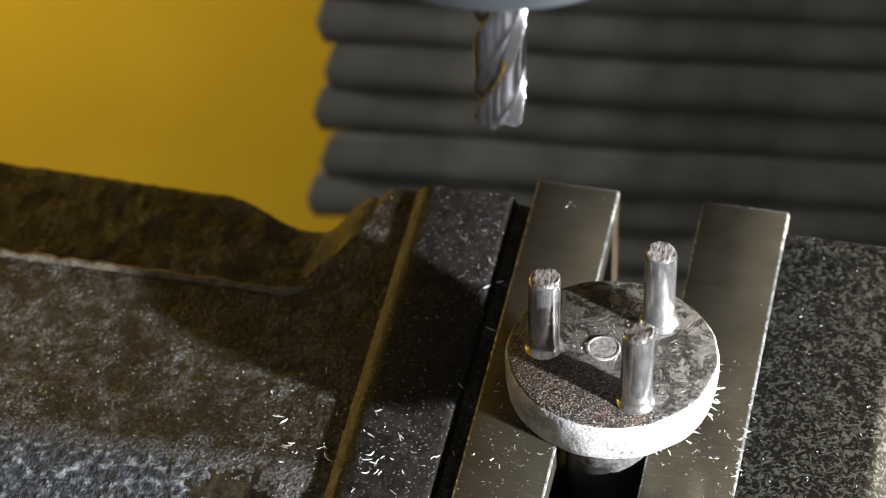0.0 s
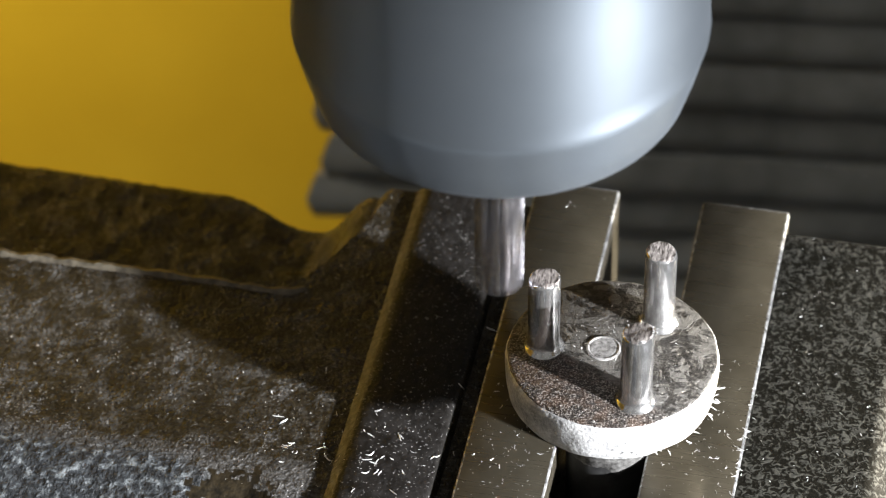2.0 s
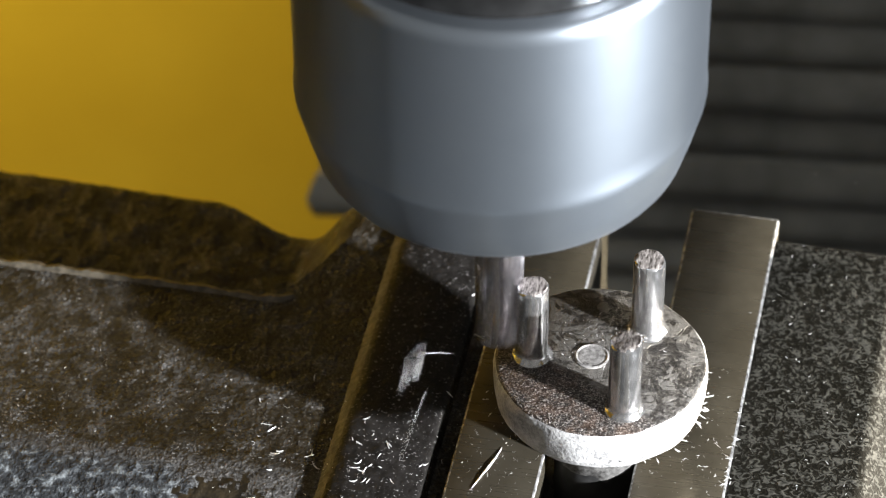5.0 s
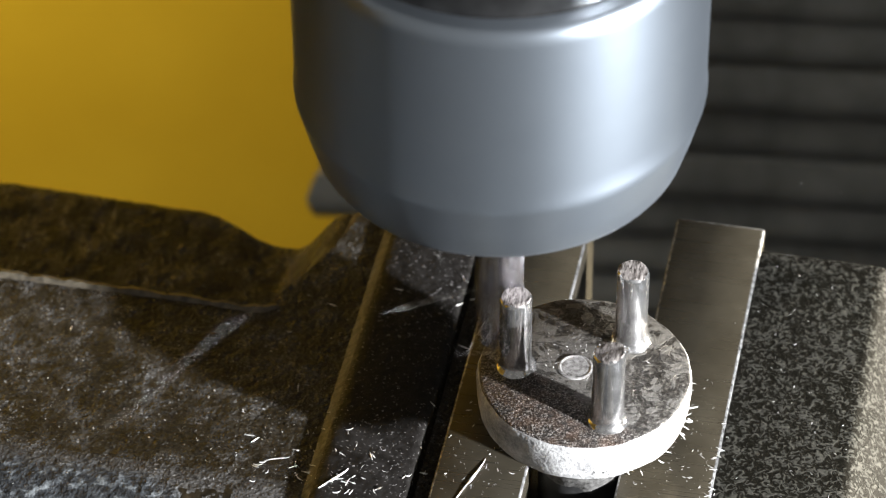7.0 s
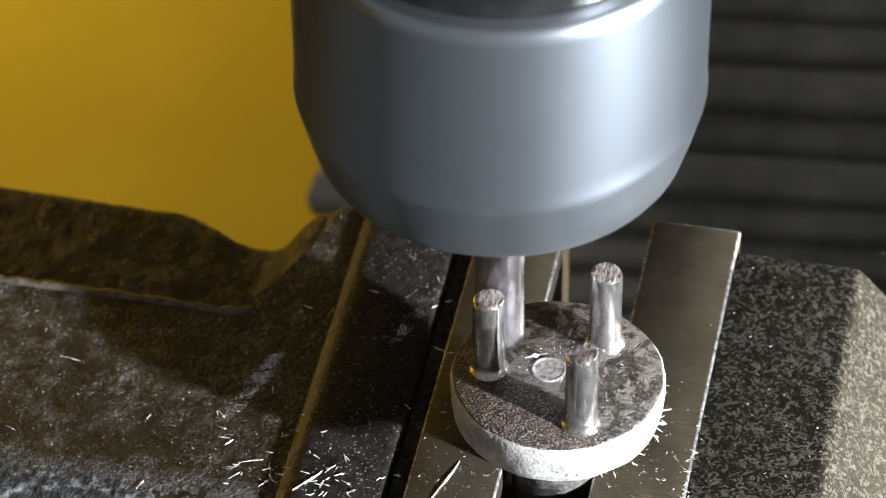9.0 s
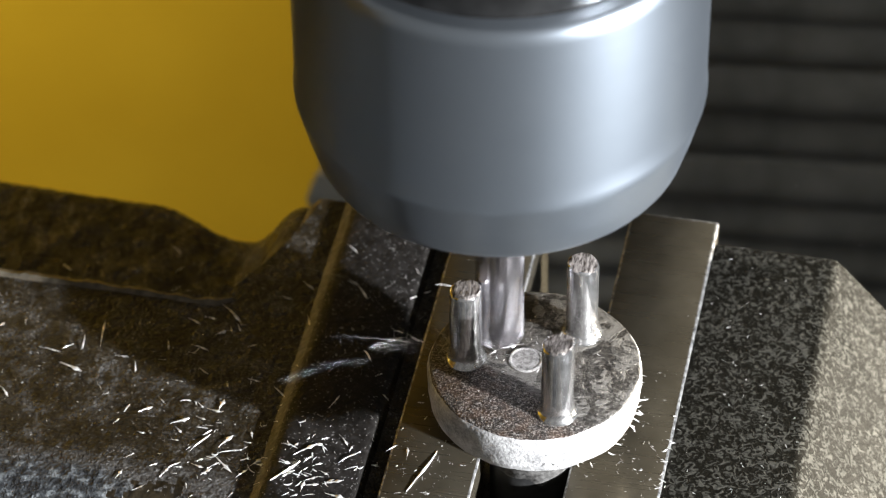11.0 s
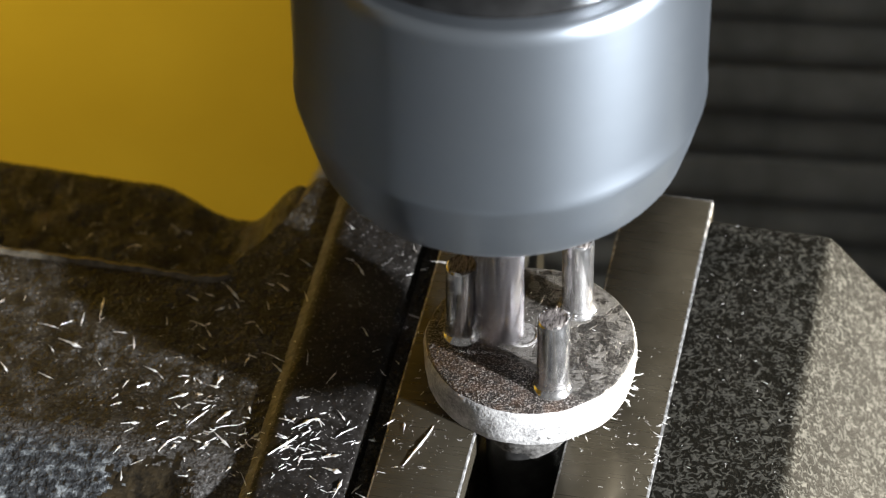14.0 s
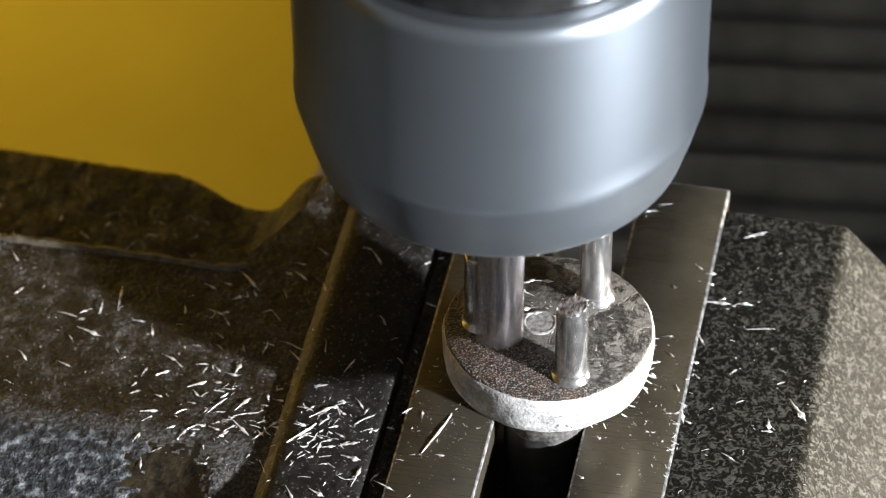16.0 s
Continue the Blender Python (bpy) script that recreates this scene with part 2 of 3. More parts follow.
def lathe(bm, profile, seg=96, cx=0.0, cy=0.0, wobble=None, close=True):
    """Turns (radius, height) about z. wobble(angle, height) is added to the radius."""
    rings = []
    for r, h in profile:
        ring = []
        for i in range(seg):
            a = 2 * math.pi * i / seg
            rr = r + (wobble(a, h) if wobble and r > 0.01 else 0)
            ring.append(bm.verts.new((cx + rr * math.cos(a), cy + rr * math.sin(a), h)))
        rings.append(ring)
    for p, q in zip(rings, rings[1:]):
        for i in range(seg):
            bm.faces.new((p[i], p[(i + 1) % seg], q[(i + 1) % seg], q[i]))
    if close:
        bm.faces.new(rings[0][::-1])
        bm.faces.new(rings[-1])
    return rings


def ease(s):
    s = min(max(s, 0), 1)
    return s * s * (3 - 2 * s)


def highlight_edges(bm):
    """The bevels along a plate's top get paler steel, a highlight in the colour."""
    bm.normal_update()
    for f in bm.faces:
        if 0.25 < f.normal.z < 0.97 and f.calc_center_median().z > -1:
            f.material_index = 1


# ---- the table's travel, millimetres ----
TRAVEL = [(0.0, 0, 0), (3.4, 0, 0), (3.7, -0.02, 0), (4.0, -0.46, 0.0), (4.4, -0.95, -0.55), (5.0, -1.45, -1.35), (5.8, -2.1, -2.2),
          (6.5, -2.81, -2.81), (7.0, -3.48, -3.2), (7.5, -4.23, -3.49), (8.0, -5.03, -3.62), (8.5, -5.83, -3.62), (9.0, -6.65, -3.52),
          (9.8, -7.9, -3.05), (10.7, -9.1, -2.15), (11.5, -9.73, -1.19), (12.0, -10.03, -0.46), (12.5, -10.16, 0.28), (13.0, -10.16, 1.03),
          (13.5, -10.01, 1.8), (14.0, -9.78, 2.49), (14.5, -9.35, 3.15), (15.0, -8.81, 3.72), (15.5, -8.19, 4.2), (16.0, -7.53, 4.56)]


def glide(table, t):
    """Smooth value between rows of (time, values...)."""
    i = max(j for j in range(len(table) - 1) if table[j][0] <= t + 1e-9)
    p0, p1, p2, p3 = table[max(i - 1, 0)], table[i], table[i + 1], table[min(i + 2, len(table) - 1)]
    h = p2[0] - p1[0]
    s = min(max((t - p1[0]) / h, 0), 1)
    out = []
    for c in range(1, len(p1)):
        m1 = (p2[c] - p0[c]) / (p2[0] - p0[0]) * h
        m2 = (p3[c] - p1[c]) / (p3[0] - p1[0]) * h
        out.append((2 * s ** 3 - 3 * s ** 2 + 1) * p1[c] + (s ** 3 - 2 * s ** 2 + s) * m1 + (3 * s ** 2 - 2 * s ** 3) * p2[c] + (s ** 3 - s ** 2) * m2)
    return out


TURN = -11.9
VX, VY, VZ = 20.19, -18.45, -14.1


def on_table(t):
    """The pose of the vise's own space (its jaw tops at height 0) at t seconds."""
    dx, dy = glide(TRAVEL, t)
    return pose((VX + dx) * MM, (VY + dy) * MM, VZ * MM, 0, 0, TURN)


KEY_TIMES = [0.0, 3.4] + [3.6 + 0.2 * i for i in range(63)]
KEY_TIMES[-1] = 16.0

# ---- setting ----
FLOOR_Z = -300.0
bm = bmesh.new()
prism(bm, [(-900, -900), (900, -900), (900, 900), (-900, 900)], FLOOR_Z - 40, FLOOR_Z)
bed = part("floor", bm, COLLAR, None, "", False)
tagged(bed, "dark oily iron machine bed under the table", "machine bed", kind="structure")

# yellow column panel behind
bm = bmesh.new()
prism(bm, [(-480, 0), (160, 0), (160, 12), (-480, 12)], FLOOR_Z, 420)
bmesh.ops.bevel(bm, geom=bm.edges[:], offset=2, segments=3, affect="EDGES")
panel = part("backdrop", bm, YELLOW)
panel.matrix_world = pose(0, 0.240, 0, 0, 0, 0)
tagged(panel, "yellow enamelled steel panel of the machine column", "machine panel", kind="structure")

# out of view: tall yellow guard for reflections; low dark screen added to darken them
bm = bmesh.new()
prism(bm, [(-357, -190), (-345, -190), (-345, 238), (-357, 238)], FLOOR_Z, 300)
tagged(part("wall_left", bm, YELLOW, None, "", False), "yellow enamelled steel side guard", "machine guard", kind="structure")
bm = bmesh.new()
prism(bm, [(-343, -190), (-335, -190), (-335, 226), (-128, 226), (-128, 234), (-343, 234)], FLOOR_Z, -15)
tagged(part("dark_screen", bm, COLLAR, None, "", False), "low dark iron screen, unseen, added to darken reflections", "machine guard", kind="structure")

# ---- bellows ----
bellows = thing("bellows_cover", "black folded rubber bellows cover in front of yellow column", "bellows")
bellows.matrix_world = pose(-0.0140, 0.130, 0, 0, 3.2, -2.0)
bm = bmesh.new()
PLEAT = 9.6
sect = [(0, 0), (-1.0, 1.0), (-1.7, 2.8), (-1.6, 5.0), (-0.7, 7.4), (0, PLEAT), (2.0, PLEAT), (2.0, 0)]
n_w = 24
rows_v = []
for i in range(n_w + 1):
    x = -1.5 + 190.0 * i / n_w
    rows_v.append([bm.verts.new((x + (1.4 * abs(j - 3) * 0.5 if i == 0 else 0), y * (0.75 if i == 0 else 1.0) + 0.35 * math.sin(x * 0.11), z + 0.25 * math.sin(x * 0.07))) for j, (y, z) in enumerate(sect)])
for p, q in zip(rows_v, rows_v[1:]):
    for j in range(len(sect)):
        jj = (j + 1) % len(sect)
        bm.faces.new((p[j], p[jj], q[jj], q[j]))
bm.faces.new(rows_v[0])
bm.faces.new(rows_v[-1][::-1])
first = part("pleat", bm, RUBBER, bellows)
rng = random.Random(4)
for i in range(-5, 44):
    ob = first if i == 0 else new("pleat", first.data)
    ob.parent = bellows
    low = 0.02 if i < 0 else 0.0
    ob.matrix_basis = pose(low + rng.uniform(-1.5, 1.5) * MM + (0.0006 if i % 2 else -0.0004), rng.uniform(-0.8, 0.8) * MM, (-113.5 + PLEAT * i) * MM, rng.uniform(-3, 3), rng.uniform(-0.5, 0.5), rng.uniform(-0.3, 0.3))

# ---- table ----
table = thing("milling_table", "dark grey cast iron milling table with slots", "machine table")
for y0, y1 in ((-200, -110), (-96, -40), (-26, 30)):
    bm = bmesh.new()
    block(bm, -320, 320, y0, y1, -72, -56, 0.6)
    part("table_strip", bm, TABLE, table)
bm = bmesh.new()
block(bm, -320, 320, -200, 30, -96, -72.004, 0.8)
part("table_body", bm, TABLE, table)

# ---- vise ----
vise = thing("machine_vise", "black cast iron machine vise with ground steel jaws", "vise")

bm = bmesh.new()
block(bm, -130, 60, -70, 18, -56, -24, 1.2, 3)
part("vise_bed", bm, CAST, vise)

# movable jaw: flat top with a fillet to the narrow block beside the plate
edge = [(-36.9, 41.0), (-37.6, 39.4), (-38.1, 33.1), (-39.4, 26.8), (-42.0, 21.9), (-43.8, 20.0), (-45.8, 19.3), (-55, 19.6), (-68, 19.5), (-120, 19.3)]
outline = [(-120, -10.0), (-32.4, -10.0), (-32.4, 41.0)] + edge
bm = bmesh.new()
lo, hi, fs = prism(bm, outline, -24, -1.9)
rim = [e for e in fs[1].edges if min(v.co.y for v in e.verts) > 15 and max(v.co.x for v in e.verts) < -33]
res = bmesh.ops.bevel(bm, geom=rim, offset=1.3, segments=4, affect="EDGES", profile=0.5)
bm.normal_update()
for f in res["faces"]:
    f.material_index = 1
known = set(bm.faces)
prism(bm, [(-32.6, -1.9), (-31.35, -0.95), (-30.6, -0.62), (-29.6, -0.55), (-20.5, -0.55), (-19.9, -0.75), (-19.5, -1.2), (-19.1, -1.9), (-17.05, -2.3), (-17.05, -24), (-32.6, -24)], -70, 41.2, "y")
bm.normal_update()
for f in bm.faces:
    ctr = f.calc_center_median()
    if f not in known:
        f.material_index = 3 if ctr.z > -1.1 or f.normal.z < 0.5 else 0
    if -32.5 < ctr.x < -31.2 and -2 < ctr.z < 0 and abs(f.normal.x) > 0.2 and abs(f.normal.y) < 0.1:
        f.material_index = 2
part("movable_jaw", bm, [CAST, WORN_LIT, CHAMFER, BLOCK], vise)

# battered pale lip along the edge of the flat top, caught light painted in
path = [(-118, 19.3), (-100, 19.4), (-84, 19.4), (-68, 19.5), (-60, 19.55), (-52, 19.5), (-47, 19.3), (-45, 19.5), (-43.4, 20.4), (-42.0, 21.9)]
fine_path = []
for (x0, y0), (x1, y1) in zip(path, path[1:]):
    n = max(2, int(math.hypot(x1 - x0, y1 - y0) / 0.8))
    fine_path += [(x0 + (x1 - x0) * i / n, y0 + (y1 - y0) * i / n) for i in range(n)]
bm = bmesh.new()
rings = []
for i, (x, y) in enumerate(fine_path[:-1]):
    x2, y2 = fine_path[i + 1]
    d = Vector((x2 - x, y2 - y, 0)).normalized()
    side = Vector((-d.y, d.x, 0))
    q = noise.noise((x * 0.35, y * 0.35, 2.0)) + 0.6 * noise.noise((x * 1.3, y * 1.3, 7.0))
    r = 1.12 + 0.25 * q
    mid = Vector((x, y, -2.75)) + side * (0.3 * q - 0.4)
    rings.append([bm.verts.new(mid + (side * math.cos(a) + Vector((0, 0, 1)) * math.sin(a)) * r) for a in [2 * math.pi * k / 8 for k in range(8)]])
for p, q in zip(rings, rings[1:]):
    for k in range(8):
        bm.faces.new((p[k], p[(k + 1) % 8], q[(k + 1) % 8], q[k]))
bm.faces.new(rings[0])
bm.faces.new(rings[-1][::-1])
part("worn_lit_lip", bm, WORN_LIT, vise, "pale worn casting edge, edge light painted in")

# near part of the jaw's top: sinks gently, with a round hollow
def hollow(u, w):
    d = math.hypot((u + 42.8) / (4.5 if u > -42.8 else 7.5), (w + 18.6) / 6.6) + 0.05 * noise.noise((u * 0.6, w * 0.6, 9.0))
    z = -1.88 - 2.6 * ease((-13.0 - w) / 16.0) + 0.12 * noise.noise((u * 0.3, w * 0.3, 4.0)) * ease((-10.5 - w) / 2.0)
    return z - 1.0 * (1 - ease((d - 0.1) / 1.0))


bm = bmesh.new()
nu, nw = 176, 96
grid = [[bm.verts.new((u, w, hollow(u, w))) for w in [-9.9 - 30.0 * j / nw for j in range(nw + 1)]] for u in [-120 + 87.5 * i / nu for i in range(nu + 1)]]
for p, q in zip(grid, grid[1:]):
    for j in range(nw):
        bm.faces.new((p[j], p[j + 1], q[j + 1], q[j]))
rim_loop = [r[0] for r in grid] + grid[-1][1:] + [r[-1] for r in grid[-2::-1]] + grid[0][-2:0:-1]
skirt = [bm.verts.new((v.co.x, v.co.y, -23.9)) for v in rim_loop]
n = len(rim_loop)
for i in range(n):
    bm.faces.new((rim_loop[i], rim_loop[(i + 1) % n], skirt[(i + 1) % n], skirt[i]))
bm.normal_update()
for f in bm.faces:
    ctr = f.calc_center_median()
    if math.hypot((ctr.x + 42.8) / (4.5 if ctr.x > -42.8 else 7.5), (ctr.y + 18.6) / 6.6) + 0.05 * noise.noise((ctr.x * 0.6, ctr.y * 0.6, 9.0)) + 0.6 * noise.noise((ctr.x * 0.9, ctr.y * 0.9, 2.0)) < 0.85 and ctr.z > -20:
        f.material_index = 1
part("painted_apron", bm, [BLUE, RECESS], vise, "oily casting with flaking bluish paint")

# lower shelf of the casting, seen past the flat top
def shelf_far(u):
    pts = [(-120, 48.9), (-94, 48.7), (-60.5, 48.3), (-58.8, 48.0), (-55.6, 46.5), (-52.3, 44.5), (-49.8, 43.8), (-47.5, 43.6), (-45.0, 43.0), (-42.0, 42.0), (-36.5, 40.6)]
    for (a, x), (b, y) in zip(pts, pts[1:]):
        if a <= u <= b:
            return x + (y - x) * (u - a) / (b - a)
    return 48.0


def fillet_u(w):
    pts = [(18.0, -47), (19.3, -45.8), (20.0, -43.8), (21.9, -42.0), (26.8, -39.4), (33.1, -38.1), (39.4, -37.6), (60, -36.9)]
    for (a, x), (b, y) in zip(pts, pts[1:]):
        if a <= w <= b:
            return x + (y - x) * (w - a) / (b - a)
    return -37.0


bm = bmesh.new()
nu, nw = 170, 44
grid = []
for i in range(nu + 1):
    u = -120 + 83.2 * i / nu
    far = shelf_far(u)
    row = []
    for j in range(nw + 1):
        w = 19.9 + (far - 19.9) * j / nw
        rise = 0.9 * max(1 - ease((fillet_u(w) - 0.5 - u) / 9.0), 1 - ease((w - 19.0) / 3.0))
        z = -13.4 + 11.4 * rise + 0.012 * max(0.0, -50 - u) + 0.35 * noise.noise((u * 0.25, w * 0.25, 0)) + 0.15 * noise.noise((u * 0.9, w * 0.9, 5))
        edge_d = (far - w) / 2.0
        if edge_d < 1:
            z -= 0.7 * (1 - edge_d) ** 2
        row.append(bm.verts.new((u, w, z)))
    row.append(bm.verts.new((u, far + 0.6, row[-1].co.z - 4)))
    row.append(bm.verts.new((u, far + 0.6, -56)))
    grid.append(row)
for p, q in zip(grid, grid[1:]):
    for j in range(len(p) - 1):
        bm.faces.new((p[j], p[j + 1], q[j + 1], q[j]))
part("casting_shelf", bm, CAST, vise)

bm = bmesh.new()
block(bm, -17.0, -6.0, -70, 44.3, -24, 0.0, 0.3, 2)
highlight_edges(bm)
part("jaw_plate", bm, [GROUND, EDGE_HIGHLIGHT], vise, "ground steel jaw plate")
bm = bmesh.new()
block(bm, 5.0, 16.5, -70, 44.3, -24, 0.0, 0.3, 2)
highlight_edges(bm)
part("jaw_plate", bm, [GROUND, EDGE_HIGHLIGHT], vise, "ground steel jaw plate")

bm = bmesh.new()
a, b, fs = prism(bm, [(16.55, -0.4), (32.4, -0.4), (46.0, -15.5), (47.0, -18), (47.0, -55.9), (16.55, -55.9)], -70, 41.0, "y")
long_edges = [e for e in bm.edges if abs(e.verts[0].co.x - e.verts[1].co.x) < 0.01 and abs(e.verts[0].co.x - 32.4) < 0.01]
bmesh.ops.bevel(bm, geom=long_edges, offset=0.9, segments=4, affect="EDGES", profile=0.5)
ends = [e for e in bm.edges if all(v.co.y > 40.9 for v in e.verts) and all(v.co.z > -20 for v in e.verts)]
bmesh.ops.bevel(bm, geom=ends, offset=0.8, segments=3, affect="EDGES", profile=0.5)
part("fixed_jaw", bm, PAINT, vise, "dark hammered enamel casting")

# ---- workpiece ----
work = thing("workpiece", "round metal blank with three pins on a black shaft", "workpiece")


def wob(a, h):
    return 0.18 * noise.noise((math.cos(a) * 3, math.sin(a) * 3, h * 0.6)) + 0.1 * noise.noise((math.cos(a) * 9, math.sin(a) * 9, h * 2))


TOP = 14.1
R = 12.9
bm = bmesh.new()
lathe(bm, [(5.4, TOP - 15.0), (5.5, TOP - 14.4), (5.55, TOP - 12.5), (5.7, TOP - 9.0), (6.0, TOP - 7.8), (7.2, TOP - 7.0), (9.4, TOP - 6.6), (11.6, TOP - 6.3), (12.35, TOP - 5.7), (12.7, TOP - 4.6), (12.85, TOP - 3.0), (R, TOP - 1.8), (R - 0.05, TOP - 0.7), (R - 0.28, TOP - 0.18), (R - 0.6, TOP)], 128, wobble=wob)
for v in bm.verts:
    if v.co.z < TOP - 14:
        v.co.z += 1.1 * noise.noise((v.co.x * 0.5, v.co.y * 0.5, 3.0))
bm.normal_update()
for f in bm.faces:
    if f.normal.z > 0.8:
        f.material_index = 1
    elif f.calc_center_median().z < TOP - 7.2:
        f.material_index = 2
part("disc", bm, [SIDE, FACE, HUB], work, "pale rough-cast rim, scorched top face")
bm = bmesh.new()
lathe(bm, [(5.35, TOP - 40), (5.35, TOP - 10.4), (5.2, TOP - 9.0), (5.0, TOP - 7.3)], 48)
part("shaft", bm, SHAFT, work, "blackened steel shaft")
bm = bmesh.new()
lathe(bm, [(2.1, TOP - 1), (2.1, TOP + 0.12), (1.9, TOP + 0.22), (1.68, TOP + 0.1), (1.36, TOP + 0.17), (1.06, TOP + 0.09), (0.8, TOP + 0.13), (0.4, TOP + 0.08)], 40)
plug = part("centre_plug", bm, PLUG, work, "small bright turned centre plug")
c, s = math.cos(radians(-TURN)), math.sin(radians(-TURN))


def local(x, y):
    """From the world at the start to the vise's own space, millimetres."""
    dx, dy = x - VX, y - VY
    return c * dx - s * dy, s * dx + c * dy


plug.location = Vector((*local(19.17, -17.9), 0)) * MM
for n_pin, (x, y, h) in enumerate(((11.98, -17.3, 11.3), (26.02, -13.2, 11.5), (22.62, -26.6, 11.2))):
    bm = bmesh.new()

    def pw(a, hh, k=n_pin):
        return 0.05 * noise.noise((math.cos(a) * 2 + k * 7, math.sin(a) * 2, hh * 0.8))
    rings = lathe(bm, [(2.55, TOP - 0.6), (2.5, TOP + 0.1), (2.25, TOP + 0.4), (2.0, TOP + 0.75), (1.95, TOP + 1.4)] + [(1.93, TOP + 1.4 + (h - 1.9) * i / 6) for i in range(1, 7)] + [(1.86, TOP + h - 0.15), (1.7, TOP + h), (1.1, TOP + h + 0.03), (0.5, TOP + h - 0.02)], 44, wobble=pw)
    tilt = (0.10, -0.06, 0.16)[n_pin]
    for v in bm.verts:
        if v.co.z > TOP + h - 0.6:
            v.co.z += tilt * v.co.x + 0.1 * noise.noise((v.co.x * 1.5, v.co.y * 1.5, n_pin * 3))
    bm.normal_update()
    for f in bm.faces:
        if f.normal.z > 0.75 and f.calc_center_median().z > TOP + h - 1:
            f.material_index = 1
    ob = part("pin", bm, [PIN, SAWN], work)
    ob.location = Vector((*local(x, y), 0)) * MM

# ---- spindle nose with its cutter ----
AX, AY = 6.68, -16.4
spindle = thing("spindle_nose", "satin steel collet nut holding a bright spiral end mill", "milling spindle")
bm = bmesh.new()
lathe(bm, [(8.0, 36.0), (17.0, 33.5), (20.3, 33.1), (20.85, 33.35), (21.25, 34.0), (22.25, 37.4), (23.1, 40.9), (23.3, 41.6), (23.37, 42.2), (23.32, 42.8), (23.23, 43.6), (23.2, 45.2), (23.22, 64.8), (23.1, 65.8), (22.8, 66.5), (22.1, 66.9)], 160)
part("collet_nut", bm, NUT, spindle, "satin grey turned steel nut")
bm = bmesh.new()
lathe(bm, [(22.2, 66.0), (20.4, 67.0), (20.2, 70.5), (21.6, 72.4), (21.8, 74.0), (21.8, 130.0), (30.0, 131.0), (30.0, 170.0)], 120)
part("collar", bm, COLLAR, spindle, "dark polished steel collar")
bm = bmesh.new()
lathe(bm, [(4.6, 33.0), (7.9, 33.6), (7.9, 36.5)], 64)
part("collet", bm, COLLAR, spindle, "dark collet face")
bm = bmesh.new()
TIP, RT, SEG = 1.2, 3.0, 72
rings = []
for i in range(91):
    h = TIP + 25.0 * i / 90
    ring = []
    depth = 1.0 if h < TIP + 20 else max(0.0, 1 - (h - TIP - 20) / 4.0)
    for j in range(SEG):
        a = 2 * math.pi * j / SEG
        ph = ((a - h * 0.19) * 3 / (2 * math.pi)) % 1.0
        if ph < 0.42:
            cut = math.sin(math.pi * ph / 0.42) ** 0.7 * 1.05
        else:
            cut = 0.16 * ease((ph - 0.42) / 0.58) * (1 if ph < 0.97 else 0)
        rr = RT - depth * cut
        ring.append(bm.verts.new((rr * math.cos(a), rr * math.sin(a), h + (0.35 * (rr / RT) if i == 0 else 0))))
    rings.append(ring)
rings.append([bm.verts.new((RT * math.cos(2 * math.pi * j / SEG), RT * math.sin(2 * math.pi * j / SEG), 36.0)) for j in range(SEG)])
for p, q in zip(rings, rings[1:]):
    for j in range(SEG):
        bm.faces.new((p[j], p[(j + 1) % SEG], q[(j + 1) % SEG], q[j]))
mid = bm.verts.new((0, 0, TIP + 0.2))
for j in range(SEG):
    bm.faces.new((rings[0][(j + 1) % SEG], rings[0][j], mid))
bm.faces.new(rings[-1])
cutter = part("end_mill", bm, TOOL, spindle, "bright carbide spiral end mill")
cutter.cycles.motion_steps = 4

FEED = [(0.0, 34.8), (0.25, 30.7), (0.5, 25.9), (1.0, 17.4), (1.25, 13.8), (1.5, 11.35), (2.0, 8.7), (2.5, 6.15), (3.0, 3.65), (3.5, 0.8), (3.7, 0.08), (3.85, 0.0), (10.0, 0.0), (16.0, 0.0)]

# ---- swarf ----
def chip_mesh(bm, rnd, m, size=1.0):
    """One curled sliver with thickness."""
    n = 7 if size < 2 else 14
    length, width, curl = size * rnd.uniform(1.2, 3.2), size * rnd.uniform(0.15, 0.32), rnd.uniform(-1.6, 1.6)
    twist, thick = rnd.uniform(-3.5, 3.5), min(0.16, 0.45 * width)
    if size > 2:
        length, width, twist, curl = 8.0, 0.32, 5.5, 0.3
    tops, bots = [], []
    for i in range(n + 1):
        s = i / n
        a = curl * (s - 0.5)
        x = length * (s - 0.5) * (1 - 0.12 * abs(curl))
        z = length * 0.25 * (1 - math.cos(a * 1.6))
        y = 0.22 * length * curl * (s - 0.5) ** 2
        w = width * (0.1 + 0.95 * math.sin(math.pi * min(0.1 + 0.8 * s, 1)) ** 1.4) * 0.5
        tw = twist * (s - 0.5)
        side = Vector((0, math.cos(tw), math.sin(tw))) * w
        up = Vector((0, -math.sin(tw), math.cos(tw))) * thick
        p = Vector((x, y, z))
        tops.append([bm.verts.new(m @ (p + side * 0.7 + up)), bm.verts.new(m @ (p - side * 0.7 + up))])
        bots.append([bm.verts.new(m @ (p + side)), bm.verts.new(m @ (p - side))])
    for i in range(n):
        bm.faces.new((tops[i][0], tops[i][1], tops[i + 1][1], tops[i + 1][0]))
        bm.faces.new((bots[i][1], bots[i][0], bots[i + 1][0], bots[i + 1][1]))
        bm.faces.new((tops[i][0], tops[i + 1][0], bots[i + 1][0], bots[i][0]))
        bm.faces.new((tops[i + 1][1], tops[i][1], bots[i][1], bots[i + 1][1]))
    bm.faces.new((tops[0][1], tops[0][0], bots[0][0], bots[0][1]))
    bm.faces.new((tops[-1][0], tops[-1][1], bots[-1][1], bots[-1][0]))


